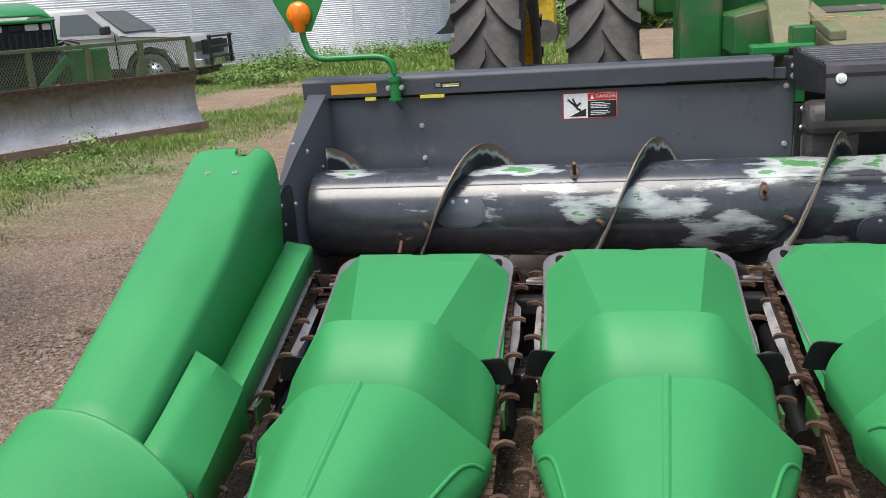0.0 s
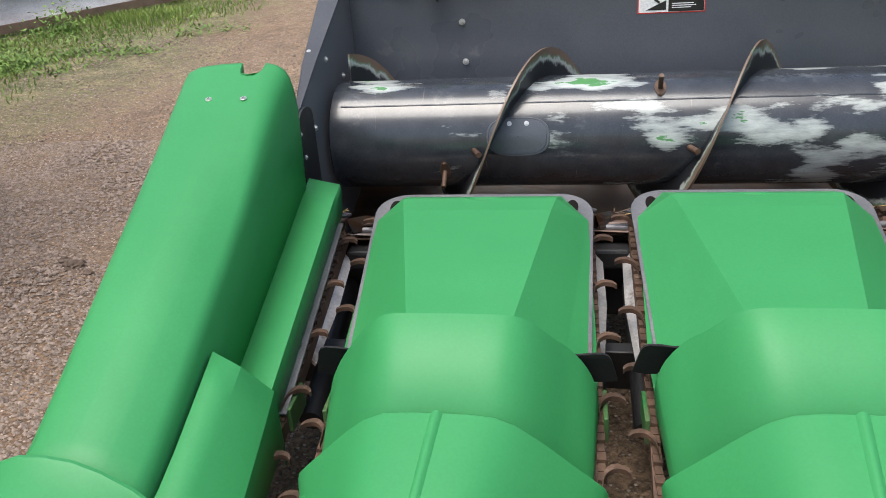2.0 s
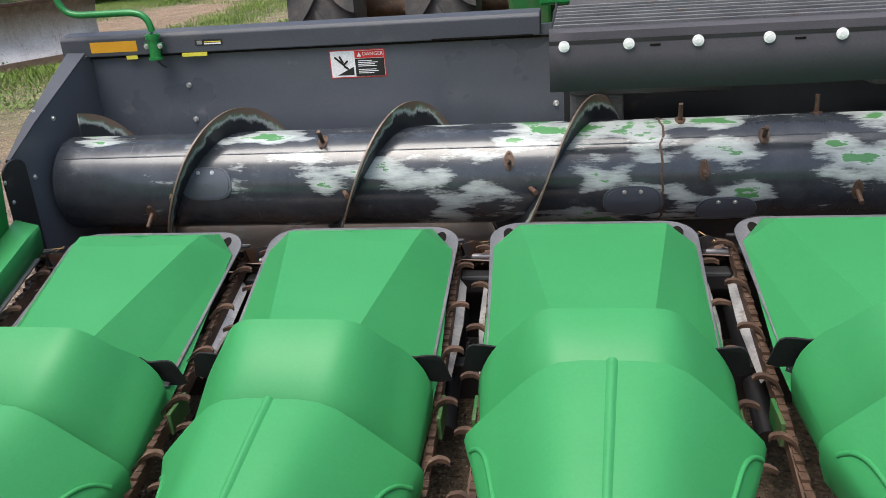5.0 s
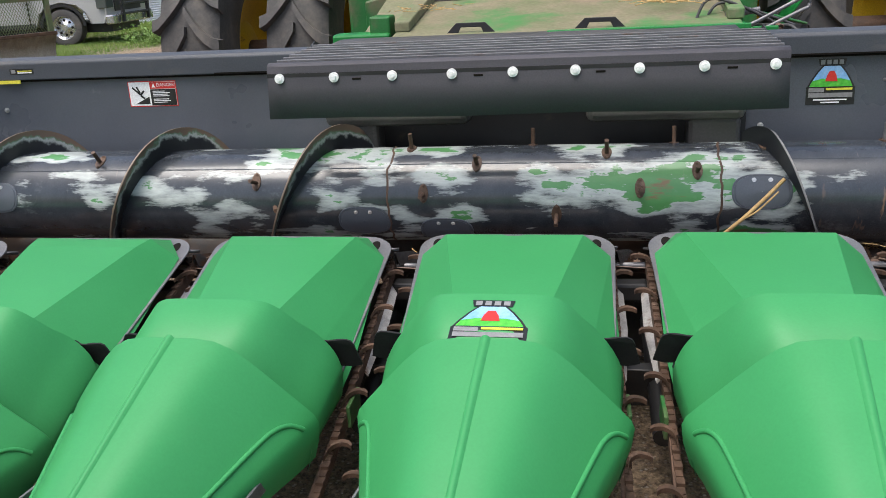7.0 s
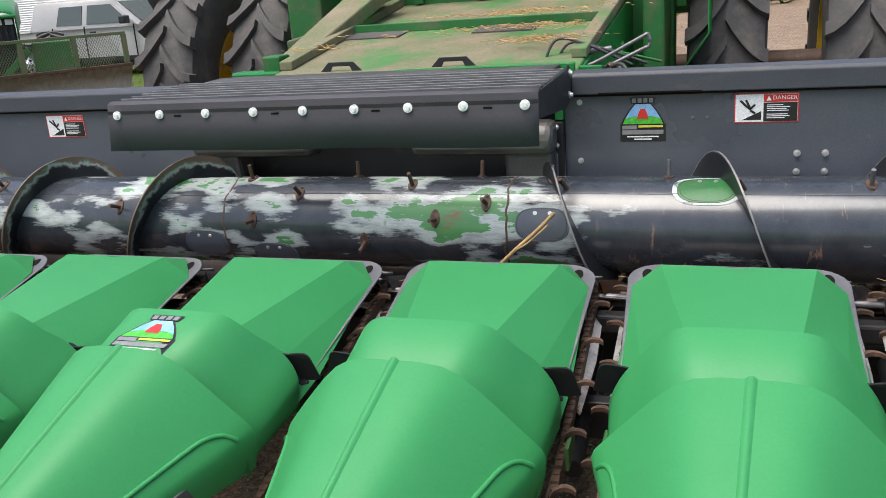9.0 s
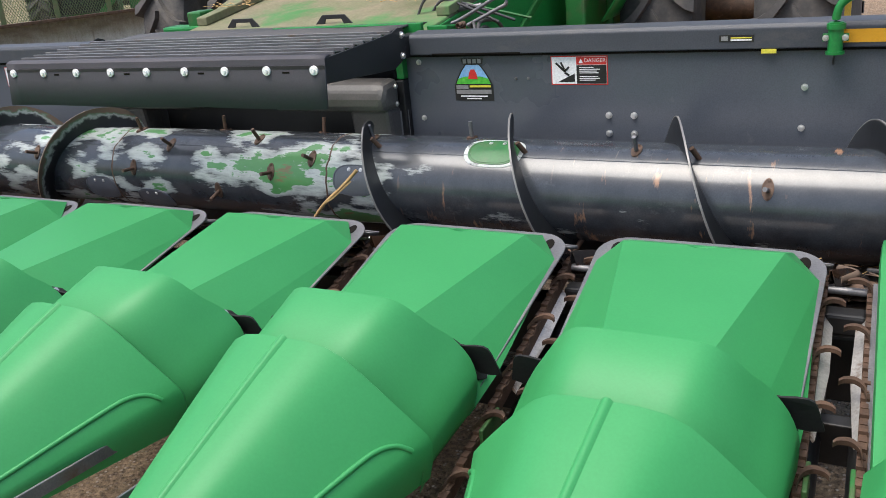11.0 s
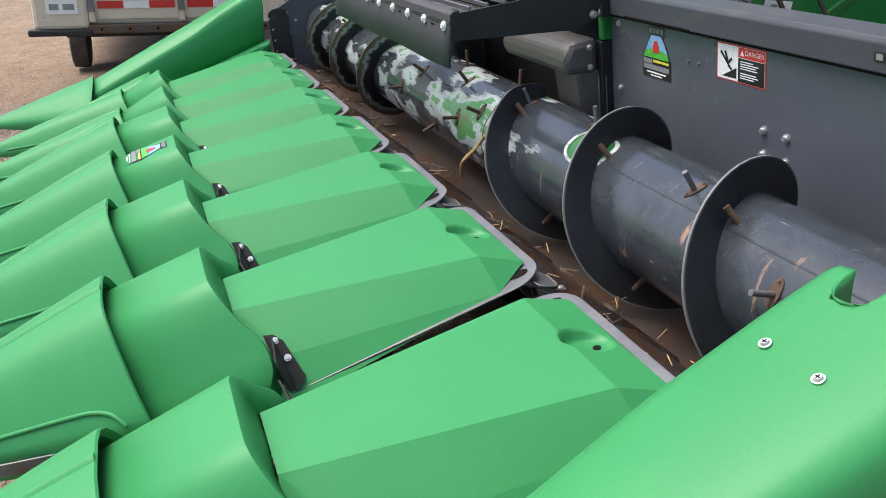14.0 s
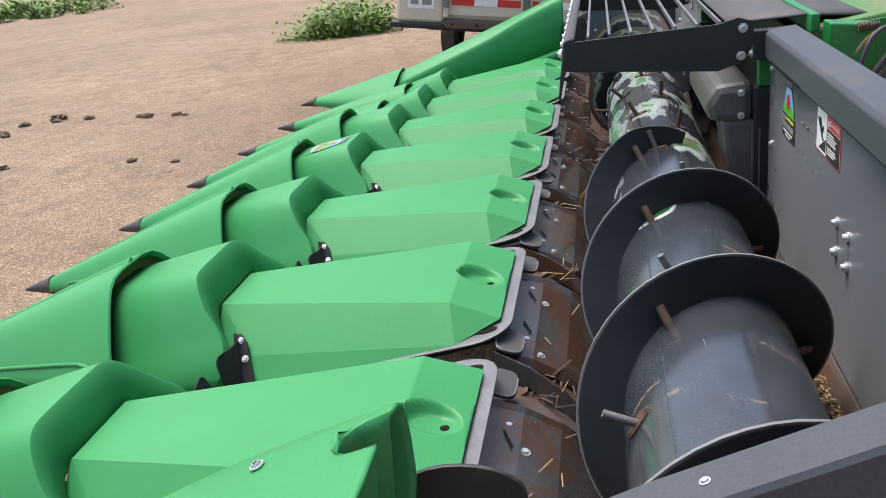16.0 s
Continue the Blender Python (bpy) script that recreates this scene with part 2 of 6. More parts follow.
def auger_paint():
    """Slate paint worn through in ragged blotches to pale primer, old green paint and rust, most of it along the middle of the tube."""
    m, nd, ln, bsdf = shader("worn_auger_paint")
    co = nd.new("ShaderNodeTexCoord").outputs["Object"]
    sep = nd.new("ShaderNodeSeparateXYZ")
    ln.new(co, sep.inputs[0])
    along = calc(nd, ln, "MULTIPLY_ADD", sep.outputs[0], 1 / 5.8, 0.5)
    amount = ramp(nd, ln, along, [(0.0, (0.40,) * 3), (0.12, (0.42,) * 3), (0.24, (0.435,) * 3), (0.33, (0.565,) * 3), (0.50, (0.545,) * 3),
                                  (0.63, (0.585,) * 3), (0.68, (0.45,) * 3), (0.74, (0.40,) * 3), (0.80, (0.34,) * 3), (1.0, (0.31,) * 3)])
    n1 = noise_node(nd, ln, co, 4.6, 2.0, 0.5, (0.60, 1.35, 1.35))
    n2 = noise_node(nd, ln, co, 26.0, 5.0, 0.68, (0.32, 1.4, 1.4))
    n3 = noise_node(nd, ln, co, 190.0, 3.0)
    n4 = noise_node(nd, ln, co, 11.0, 3.0, 0.6)
    field = calc(nd, ln, "ADD", calc(nd, ln, "MULTIPLY_ADD", n2, 0.30, -0.15), calc(nd, ln, "ADD", n1, calc(nd, ln, "SUBTRACT", amount, 0.5)))
    base = mixc(nd, ln, 1.0, ramp(nd, ln, n4, [(0.3, (0.024, 0.028, 0.034)), (0.7, (0.043, 0.049, 0.057))]),
                ramp(nd, ln, n3, [(0.3, (0.85,) * 3), (0.75, (1.2,) * 3)]), "MULTIPLY")
    white = ramp(nd, ln, field, [(0.535, (0, 0, 0)), (0.580, (0.65,) * 3), (0.64, (1, 1, 1))])
    green = ramp(nd, ln, calc(nd, ln, "MULTIPLY_ADD", n4, 0.22, calc(nd, ln, "SUBTRACT", field, 0.11)), [(0.648, (0, 0, 0)), (0.660, (1, 1, 1))])
    rust = ramp(nd, ln, field, [(0.745, (0, 0, 0)), (0.78, (0.85,) * 3)])
    col = mixc(nd, ln, white, base, mixc(nd, ln, n2, (0.28, 0.31, 0.30), (0.56, 0.60, 0.575)))
    col = mixc(nd, ln, green, col, mixc(nd, ln, n2, (0.045, 0.170, 0.048), (0.085, 0.270, 0.085)))
    col = mixc(nd, ln, rust, col, (0.19, 0.085, 0.045))
    smear = ramp(nd, ln, noise_node(nd, ln, co, 7.0, 6.0, 0.75, (0.6, 1.0, 1.0)), [(0.60, (0, 0, 0)), (0.74, (0.55,) * 3)])
    col = mixc(nd, ln, calc(nd, ln, "MULTIPLY", smear, 0.45), col, (0.30, 0.32, 0.32))
    scratch = ramp(nd, ln, noise_node(nd, ln, co, 9.0, 5.0, 0.7, (7.0, 0.5, 0.5)), [(0.66, (0, 0, 0)), (0.74, (1, 1, 1))])
    col = mixc(nd, ln, calc(nd, ln, "MULTIPLY", scratch, 0.45), col, (0.23, 0.19, 0.155))
    tail = ramp(nd, ln, along, [(0.66, (0, 0, 0)), (0.74, (1, 1, 1))])
    orange = ramp(nd, ln, noise_node(nd, ln, co, 5.5, 5.0, 0.6, (3.2, 0.8, 0.8)), [(0.635, (0, 0, 0)), (0.70, (0.8,) * 3)])
    col = mixc(nd, ln, calc(nd, ln, "MULTIPLY", tail, orange), col, (0.36, 0.20, 0.115))
    r = calc(nd, ln, "MULTIPLY_ADD", white, 0.22, calc(nd, ln, "MULTIPLY_ADD", n2, 0.14, 0.15))
    finish(nd, ln, bsdf, col, r, 0.0, n3, 0.08)
    bsdf.inputs["Coat Weight"].default_value, bsdf.inputs["Coat Roughness"].default_value = 0.40, 0.13
    return m


def flight_paint(name, worn):
    """Slate paint on the flighting, worn to primer and old green towards the outer rim. The object's axis lies along x."""
    m, nd, ln, bsdf = shader(name)
    co = nd.new("ShaderNodeTexCoord").outputs["Object"]
    sep = nd.new("ShaderNodeSeparateXYZ")
    ln.new(co, sep.inputs[0])
    rad = calc(nd, ln, "SQRT", calc(nd, ln, "ADD", calc(nd, ln, "POWER", sep.outputs[1], 2.0), calc(nd, ln, "POWER", sep.outputs[2], 2.0)))
    n1, n2 = noise_node(nd, ln, co, 9.0, 5.0, 0.65), noise_node(nd, ln, co, 160.0, 3.0)
    field = calc(nd, ln, "ADD", calc(nd, ln, "MULTIPLY_ADD", n1, 0.12 if worn > 0.01 else 0.006, -0.060 if worn > 0.01 else -0.003), rad)
    edge = 0.279 - worn
    base = ramp(nd, ln, n1, [(0.3, (0.012, 0.013, 0.015)), (0.7, (0.021, 0.023, 0.026))])
    col = mixc(nd, ln, ramp(nd, ln, field, [(edge - (0.012 if worn > 0.01 else 0.003), (0, 0, 0)), (edge, (1, 1, 1))]), base, (0.34, 0.37, 0.345) if worn > 0.01 else (0.17, 0.165, 0.16))
    if worn > 0.01:
        col = mixc(nd, ln, ramp(nd, ln, field, [(edge + 0.007, (0, 0, 0)), (edge + 0.010, (0.8,) * 3)]), col, (0.060, 0.15, 0.060))
        col = mixc(nd, ln, ramp(nd, ln, field, [(edge + 0.012, (0, 0, 0)), (edge + 0.018, (1, 1, 1))]), col, (0.15, 0.105, 0.075))
    finish(nd, ln, bsdf, col, 0.42, 0.1, n2, 0.1)
    return m


def gravel():
    """Packed tan gravel with small stones, darker around (-4.6, -0.2)."""
    m, nd, ln, bsdf = shader("packed_gravel")
    co = nd.new("ShaderNodeTexCoord").outputs["Object"]
    n1, n2, n3 = noise_node(nd, ln, co, 0.35, 4.0, 0.6), noise_node(nd, ln, co, 3.0, 6.0, 0.7), noise_node(nd, ln, co, 55.0, 4.0, 0.7)
    v = nd.new("ShaderNodeTexVoronoi")
    v.inputs["Scale"].default_value = 60.0
    ln.new(co, v.inputs["Vector"])
    sep = nd.new("ShaderNodeSeparateXYZ")
    ln.new(co, sep.inputs[0])
    col = ramp(nd, ln, n1, [(0.30, (0.232, 0.158, 0.100)), (0.70, (0.330, 0.240, 0.160))])
    rim = calc(nd, ln, "ADD", calc(nd, ln, "MULTIPLY_ADD", sep.outputs[0], -0.55, -2.87), calc(nd, ln, "MULTIPLY_ADD", n2, 2.4, calc(nd, ln, "MULTIPLY_ADD", n1, 2.2, -2.3)))
    rim = calc(nd, ln, "MINIMUM", rim, calc(nd, ln, "MULTIPLY_ADD", sep.outputs[1], 0.8, -0.95))
    for spot in ((-8.8, 12.2, 0.0), (-8.4, 14.0, 0.0), (-7.9, 16.0, 0.0)):
        bare = nd.new("ShaderNodeVectorMath")
        bare.operation = "DISTANCE"
        bare.inputs[1].default_value = spot
        ln.new(co, bare.inputs[0])
        rim = calc(nd, ln, "MINIMUM", rim, calc(nd, ln, "ADD", bare.outputs["Value"], calc(nd, ln, "MULTIPLY_ADD", n2, 1.2, -1.5)))
    col = mixc(nd, ln, ramp(nd, ln, rim, [(0.0, (0, 0, 0)), (0.6, (0.75,) * 3)]), col, ramp(nd, ln, n2, [(0.35, (0.085, 0.125, 0.035)), (0.65, (0.22, 0.20, 0.10))]))
    col = mixc(nd, ln, 1.0, col, ramp(nd, ln, n2, [(0.28, (0.58, 0.55, 0.52)), (0.70, (1.20,) * 3)]), "MULTIPLY")
    col = mixc(nd, ln, 1.0, col, ramp(nd, ln, n3, [(0.32, (0.36,) * 3), (0.68, (1.55,) * 3)]), "MULTIPLY")
    gap = nd.new("ShaderNodeVectorMath")
    gap.operation = "DISTANCE"
    gap.inputs[1].default_value = (-4.6, -0.2, 0.0)
    ln.new(co, gap.inputs[0])
    dark_patch = calc(nd, ln, "ADD", calc(nd, ln, "MULTIPLY_ADD", gap.outputs["Value"], -0.30, 1.35), calc(nd, ln, "MULTIPLY_ADD", n2, 0.9, -0.45))
    col = mixc(nd, ln, ramp(nd, ln, dark_patch, [(0.0, (0, 0, 0)), (0.7, (1, 1, 1))]), col, mixc(nd, ln, 1.0, col, (0.74, 0.70, 0.685), "MULTIPLY"))
    grit = noise_node(nd, ln, co, 16.0, 5.0, 0.75)
    col = mixc(nd, ln, 1.0, col, ramp(nd, ln, grit, [(0.32, (0.62, 0.60, 0.58)), (0.66, (1.22,) * 3)]), "MULTIPLY")
    stone = ramp(nd, ln, v.outputs["Distance"], [(0.24, (1, 1, 1)), (0.42, (0, 0, 0))])
    tone = nd.new("ShaderNodeSeparateColor")
    ln.new(v.outputs["Color"], tone.inputs[0])
    shade = ramp(nd, ln, tone.outputs[0], [(0.0, (0.14, 0.098, 0.078)), (0.5, (0.33, 0.252, 0.196)), (1.0, (0.62, 0.52, 0.44))])
    pick = ramp(nd, ln, tone.outputs[1], [(0.20, (0, 0, 0)), (0.40, (1, 1, 1))])
    col = mixc(nd, ln, calc(nd, ln, "MULTIPLY", calc(nd, ln, "MULTIPLY", stone, pick), 0.85), col, shade)
    h = calc(nd, ln, "ADD", calc(nd, ln, "MULTIPLY", n3, 0.7), calc(nd, ln, "MULTIPLY", stone, 0.7))
    finish(nd, ln, bsdf, col, 0.92, 0.0, h, 0.9, 0.012)
    return m


AUGER, GRAVEL = auger_paint(), gravel()
FLIGHT_WORN, FLIGHT_DARK = flight_paint("worn_flighting", 0.034), flight_paint("dark_flighting", 0.002)
m, nd, ln, bsdf = shader("tinted_window_glass")
GLASS = m
# tinted glass; the base colour also carries the windows' grey reflections
bsdf.inputs["Base Color"].default_value, bsdf.inputs["Roughness"].default_value = (0.07, 0.085, 0.08, 1), 0.06


# ---- mesh tools ----
def thing(name, label, category, group="", kind="", at=(0, 0, 0)):
    ob = tagged(new(name), label, category, group, kind)
    ob.location = at
    return ob


def part(name, bm, material, parent, label="", smooth=None, thick=0.0, bevel=0.0):
    """Links a bmesh as one mesh object under a thing or a part."""
    bmesh.ops.recalc_face_normals(bm, faces=bm.faces[:])
    me = bpy.data.meshes.new(name)
    bm.to_mesh(me)
    bm.free()
    return mesh_part(name, me, material, parent, label, smooth, thick, bevel)


def mesh_part(name, me, material, parent, label="", smooth=None, thick=0.0, bevel=0.0):
    me.materials.append(material)
    if smooth:
        me.polygons.foreach_set("use_smooth", [True] * len(me.polygons))
        me.set_sharp_from_angle(angle=radians(smooth))
    ob = new(name, me)
    if parent is not None:
        ob.parent = parent
    if thick:
        s = ob.modifiers.new("thickness", "SOLIDIFY")
        s.thickness, s.offset = thick, -1.0
    if bevel:
        b = ob.modifiers.new("bevel", "BEVEL")
        b.width, b.segments, b.limit_method, b.angle_limit = bevel, 2, "ANGLE", radians(35)
    if label:
        ob["label"] = label
    return ob


def add_box(bm, lo, hi, m=None):
    r = bmesh.ops.create_cube(bm, size=1)["verts"]
    for v in r:
        v.co = Vector([lo[i] + (v.co[i] + 0.5) * (hi[i] - lo[i]) for i in range(3)])
        if m is not None:
            v.co = m @ v.co
    return bm


def box(lo, hi, m=None):
    return add_box(bmesh.new(), lo, hi, m)


def add_rod(bm, a, b, r, seg=10, r2=None):
    a, b = Vector(a), Vector(b)
    m = Matrix.Translation((a + b) / 2) @ (b - a).to_track_quat("Z", "Y").to_matrix().to_4x4()
    bmesh.ops.create_cone(bm, cap_ends=True, segments=seg, radius1=r, radius2=r if r2 is None else r2, depth=(b - a).length, matrix=m)
    return bm


def rod(a, b, r, seg=10, r2=None):
    return add_rod(bmesh.new(), a, b, r, seg, r2)


def loft(rows, close=False, caps=False):
    """A skin over rows of points, all of one length."""
    bm = bmesh.new()
    vs = [[bm.verts.new(p) for p in row] for row in rows]
    n = len(rows[0])
    for a, b in zip(vs, vs[1:]):
        for i in range(n if close else n - 1):
            j = (i + 1) % n
            bm.faces.new((a[i], a[j], b[j], b[i]))
    if caps:
        bm.faces.new(vs[0])
        bm.faces.new(vs[-1][::-1])
    return bm


def prism(points, offset):
    """A flat outline pushed along offset."""
    bm = bmesh.new()
    o = Vector(offset)
    a = [bm.verts.new(p) for p in points]
    b = [bm.verts.new(Vector(p) + o) for p in points]
    bm.faces.new(a)
    bm.faces.new(b[::-1])
    for i in range(len(a)):
        j = (i + 1) % len(a)
        bm.faces.new((a[i], b[i], b[j], a[j]))
    return bm


def pipe(points, r, seg=10):
    """A bent round bar."""
    rows = []
    pts = [Vector(p) for p in points]
    for i, p in enumerate(pts):
        d = (pts[min(i + 1, len(pts) - 1)] - pts[max(i - 1, 0)]).normalized()
        q = d.to_track_quat("Z", "Y")
        rows.append([p + q @ Vector((r * math.cos(k * math.tau / seg), r * math.sin(k * math.tau / seg), 0)) for k in range(seg)])
    return loft(rows, True, True)


def smooth_line(points, n=6):
    """A rounded line through the points."""
    out = []
    p = [Vector(q) for q in points]
    for i in range(len(p) - 1):
        a, b, c, d = p[max(i - 1, 0)], p[i], p[i + 1], p[min(i + 2, len(p) - 1)]
        for k in range(n):
            t = k / n
            out.append(0.5 * (2 * b + (c - a) * t + (2 * a - 5 * b + 4 * c - d) * t * t + (3 * b - a - 3 * c + d) * t ** 3))
    return out + [p[-1]]


def mirror_row(half):
    """A row of points from the side -x to +x, from a half row that starts on the middle."""
    return [Vector((-p[0], p[1], p[2])) for p in half[:0:-1]] + [Vector(p) for p in half]


def bolt_bm(at, normal, r=0.011, h=0.008):
    n = Vector(normal).normalized()
    a = Vector(at)
    bm = rod(a, a + n * h * 0.35, r * 1.35, 14)
    add_rod(bm, a + n * h * 0.3, a + n * h, r, 10, r * 0.75)
    return bm


def text_mesh(body, size):
    cu = bpy.data.curves.new("lettering", "FONT")
    cu.body, cu.size, cu.align_x, cu.align_y, cu.resolution_u = body, size, "CENTER", "CENTER", 2
    ob = bpy.data.objects.new("lettering", cu)
    me = bpy.data.meshes.new_from_object(ob)
    bpy.data.objects.remove(ob)
    return me


# ---- ground ----
def ground_height(x, y):
    """Flat under the machine, uneven further out."""
    far = min(1.0, max(0.0, (math.hypot(x, y) - 4.0) / 10.0))
    return 0.05 * far * noise.noise((x * 0.3, y * 0.3, 0.0)) + 0.012 * noise.noise((x * 1.7, y * 1.7, 3.0))


def build_ground():
    def axis():
        near = np.arange(-14.0, 24.01, 0.4)
        return np.concatenate([[-900, -300, -120, -60, -35, -22, -17], near, [27, 32, 45, 80, 200, 500, 900]])
    ax, ay = axis(), axis()
    verts = [(x, y, ground_height(x, y) if max(abs(x), abs(y)) < 60 else -0.3) for y in ay for x in ax]
    n = len(ax)
    faces = [(j * n + i, j * n + i + 1, (j + 1) * n + i + 1, (j + 1) * n + i) for j in range(len(ay) - 1) for i in range(n - 1)]
    me = bpy.data.meshes.new("ground")
    me.from_pydata(verts, [], faces)
    return tagged(mesh_part("ground", me, GRAVEL, None, smooth=80), "packed tan gravel yard with darker patches", "ground", kind="structure")


build_ground()
PITCH = 0.762


# ---- the corn head: hoods over the rows ----
def snout_rows(ring, tip, taper=0.62, steps=14):
    """Rows from the ring at the back to a small round nose at the tip."""
    rows = []
    n = len(ring)
    nose = []
    for k in range(n):
        a = math.pi * (1.12 - 1.24 * k / (n - 1))
        nose.append(Vector((tip[0] + 0.030 * math.cos(a), tip[1] + 0.10, tip[2] + 0.010 + 0.030 * math.sin(a))))
    for s in range(steps + 1):
        t = s / steps
        row = []
        for p, q in zip(ring, nose):
            p = Vector(p)
            w = t
            x = p.x + (q.x - p.x) * w ** (1.0 if t > 0 else 1.0)
            z = p.z + (q.z - p.z) * w ** 1.04
            y = p.y + (q.y - p.y) * w
            row.append(Vector((x, y, z)))
        rows.append(row)
    return rows


def hood_rear(lift):
    """The faceted rear hood: a flat top that narrows forwards, sloping sides, a back slope with the sunk bolt seat."""
    bm = bmesh.new()
    nx, ny = 72, 40
    y0, y1, yc = -0.22, -0.008, -0.137

    def top(x, y):
        z = 0.701 + (y - yc) * 0.030 if y < yc else 0.701 - (y - yc) * 0.36
        e = (x / 0.056) ** 2 + ((y + 0.085) / 0.066) ** 2
        if e < 1.0:
            k = min(1.0, (1.0 - e) / 0.50)
            z += (min(z, 0.652 + 0.25 * max(0.0, -0.07 - y)) - z) * k * k * (3 - 2 * k)
        return z
    grid = []
    for j in range(ny + 1):
        y = y0 + (y1 - y0) * j / ny
        half = 0.223 + (y - yc) * (0.168 if y < yc else 0.09)
        grid.append([bm.verts.new((half * (2 * i / nx - 1), y, top(half * (2 * i / nx - 1), y))) for i in range(nx + 1)])
    for a, b in zip(grid, grid[1:]):
        for i in range(nx):
            bm.faces.new((a[i], a[i + 1], b[i + 1], b[i]))
    front = [bm.verts.new((x, -0.800, 0.680 + lift)) for x in (-0.112, 0.112)]
    bm.faces.new((front[0], front[1], *grid[0][::-1]))
    for s, g in ((1, -1), (-1, 0)):
        edge = [row[g] for row in grid]
        b3 = bm.verts.new((s * 0.312, -0.118, 0.622))
        b4 = bm.verts.new((s * 0.322, -0.640, 0.500 + 0.6 * lift))
        b5 = bm.verts.new((s * 0.312, -0.810, 0.470 + lift))
        c4 = bm.verts.new((s * 0.245, -0.680, 0.582 + lift))
        f = front[1] if s > 0 else front[0]
        for k in range(ny):
            bm.faces.new((edge[k], edge[k + 1], b3))
        bm.faces.new((edge[0], b3, c4))
        bm.faces.new((b3, b4, c4))
        bm.faces.new((edge[0], c4, f))
        bm.faces.new((c4, b4, b5))
        bm.faces.new((c4, b5, f))
    return bm


RING = [(0.000, -1.107, 0.775), (0.060, -1.107, 0.775), (0.112, -1.105, 0.767), (0.152, -1.100, 0.745), (0.190, -1.092, 0.709), (0.225, -1.083, 0.670),
        (0.262, -1.073, 0.627), (0.298, -1.061, 0.584), (0.322, -1.052, 0.553), (0.330, -1.047, 0.530), (0.324, -1.041, 0.480), (0.308, -1.037, 0.425)]


def build_hood(lip_up, ring_up):
    """lip_up and ring_up raise the back and the front of the hinged middle hood; the snout's tip stays where it is."""
    def up(p):
        y = p[1]
        if y > -1.107:
            k = min(1.0, max(0.0, (-0.845 - y) / 0.262))
            return Vector((p[0], y, p[2] + lip_up + (ring_up - lip_up) * k))
        return Vector((p[0], y, p[2] + ring_up * max(0.0, 1.0 - (-1.107 - y) / 1.0)))

    def lifted(bm):
        for v in bm.verts:
            v.co = up(v.co)
        return bm

    hood = thing("row_hood", "faceted green plastic row hood with pointed snout", "corn head hood", "row hoods of the corn head")
    rear = part("rear_hood", hood_rear(min(0.0, lip_up)), GREEN, hood, thick=0.006)
    for p in rear.data.polygons:
        p.use_smooth = abs(p.center.x) < 0.075 and -0.135 < p.center.y < 0.0 and p.normal.z > 0.2
    # the middle hood: a closed back wall that rises to a ring, then runs forward under the snout
    c = [(0.000, -0.845, 0.775), (0.095, -0.845, 0.774), (0.138, -0.842, 0.769), (0.168, -0.833, 0.753), (0.196, -0.817, 0.723), (0.222, -0.794, 0.686),
         (0.254, -0.755, 0.639), (0.294, -0.740, 0.579), (0.318, -0.760, 0.526), (0.318, -0.790, 0.471)]
    lip = [(p[0] * 0.985, p[1] + 0.006, p[2] - 0.007) for p in c]
    wall = [(p[0] * 0.93, p[1] + 0.045 - 0.02 * i / 9, max(p[2] - 0.10, 0.44)) for i, p in enumerate(c)]
    d = [(0.000, -1.145, 0.717), (0.075, -1.145, 0.716), (0.116, -1.143, 0.705), (0.150, -1.139, 0.681), (0.182, -1.133, 0.647), (0.212, -1.125, 0.611),
         (0.246, -1.115, 0.567), (0.278, -1.105, 0.527), (0.292, -1.097, 0.475), (0.284, -1.090, 0.420)]
    part("middle_hood", lifted(loft([mirror_row(smooth_line(r, 3)) for r in (wall, lip, c, d)])), GREEN, hood, smooth=38, thick=0.005)
    # the snout, with a rolled lip at its back and a raised rib along its top
    tip = Vector((0.0, -2.110, 0.385))
    ring = mirror_row(RING)
    inner = [Vector((p.x * 0.955, p.y - 0.004, p.z - 0.016)) for p in ring]
    rows = snout_rows(ring, tip)
    part("snout", lifted(loft([[p + Vector((0, -0.03, -0.01)) for p in inner], inner, [Vector((p.x * 0.99, p.y + 0.005, p.z - 0.004)) for p in ring]] + rows)), GREEN, hood, smooth=30)
    def skin(u, t):
        """A point of the snout: u counts ring points from the middle, t runs from the ring to the tip."""
        a, b = divmod(11 + u, 1)
        c, d = divmod(min(t, 0.999) * 14, 1)
        a, c = int(a), int(c)
        return rows[c][a].lerp(rows[c][a + 1], b).lerp(rows[c + 1][a].lerp(rows[c + 1][a + 1], b), d)

    rib = []
    for k in range(17):
        t = 0.82 * k / 16
        p = skin(0, t)
        w, r = 0.009 * (1 - 0.5 * t), 0.0085 * (1 - 0.7 * t)
        rib.append([p + Vector(q) for q in ((-w * 1.6, 0, -0.003), (-w * 0.7, 0, r * 0.8), (0, 0, r), (w * 0.7, 0, r * 0.8), (w * 1.6, 0, -0.003))])
    part("top_rib", lifted(loft([[p + Vector((0, 0.002, -0.008)) for p in rib[0]]] + rib)), GREEN, hood, smooth=50)
    for s in (1, -1):
        line = smooth_line([skin(s * u, t) for u, t in ((8.3, 0.055), (7.9, 0.06), (7.3, 0.075), (6.9, 0.11), (6.8, 0.17), (6.8, 0.36), (6.8, 0.60), (6.8, 0.84))], 6)
        part("side_rib", lifted(pipe(line, 0.0065, 8)), GREEN, hood, smooth=60)
    bm = bmesh.new()
    add_rod(bm, tip + Vector((0, 0.130, 0.017)), tip + Vector((0, -0.01, -0.002)), 0.040, 14, 0.006)
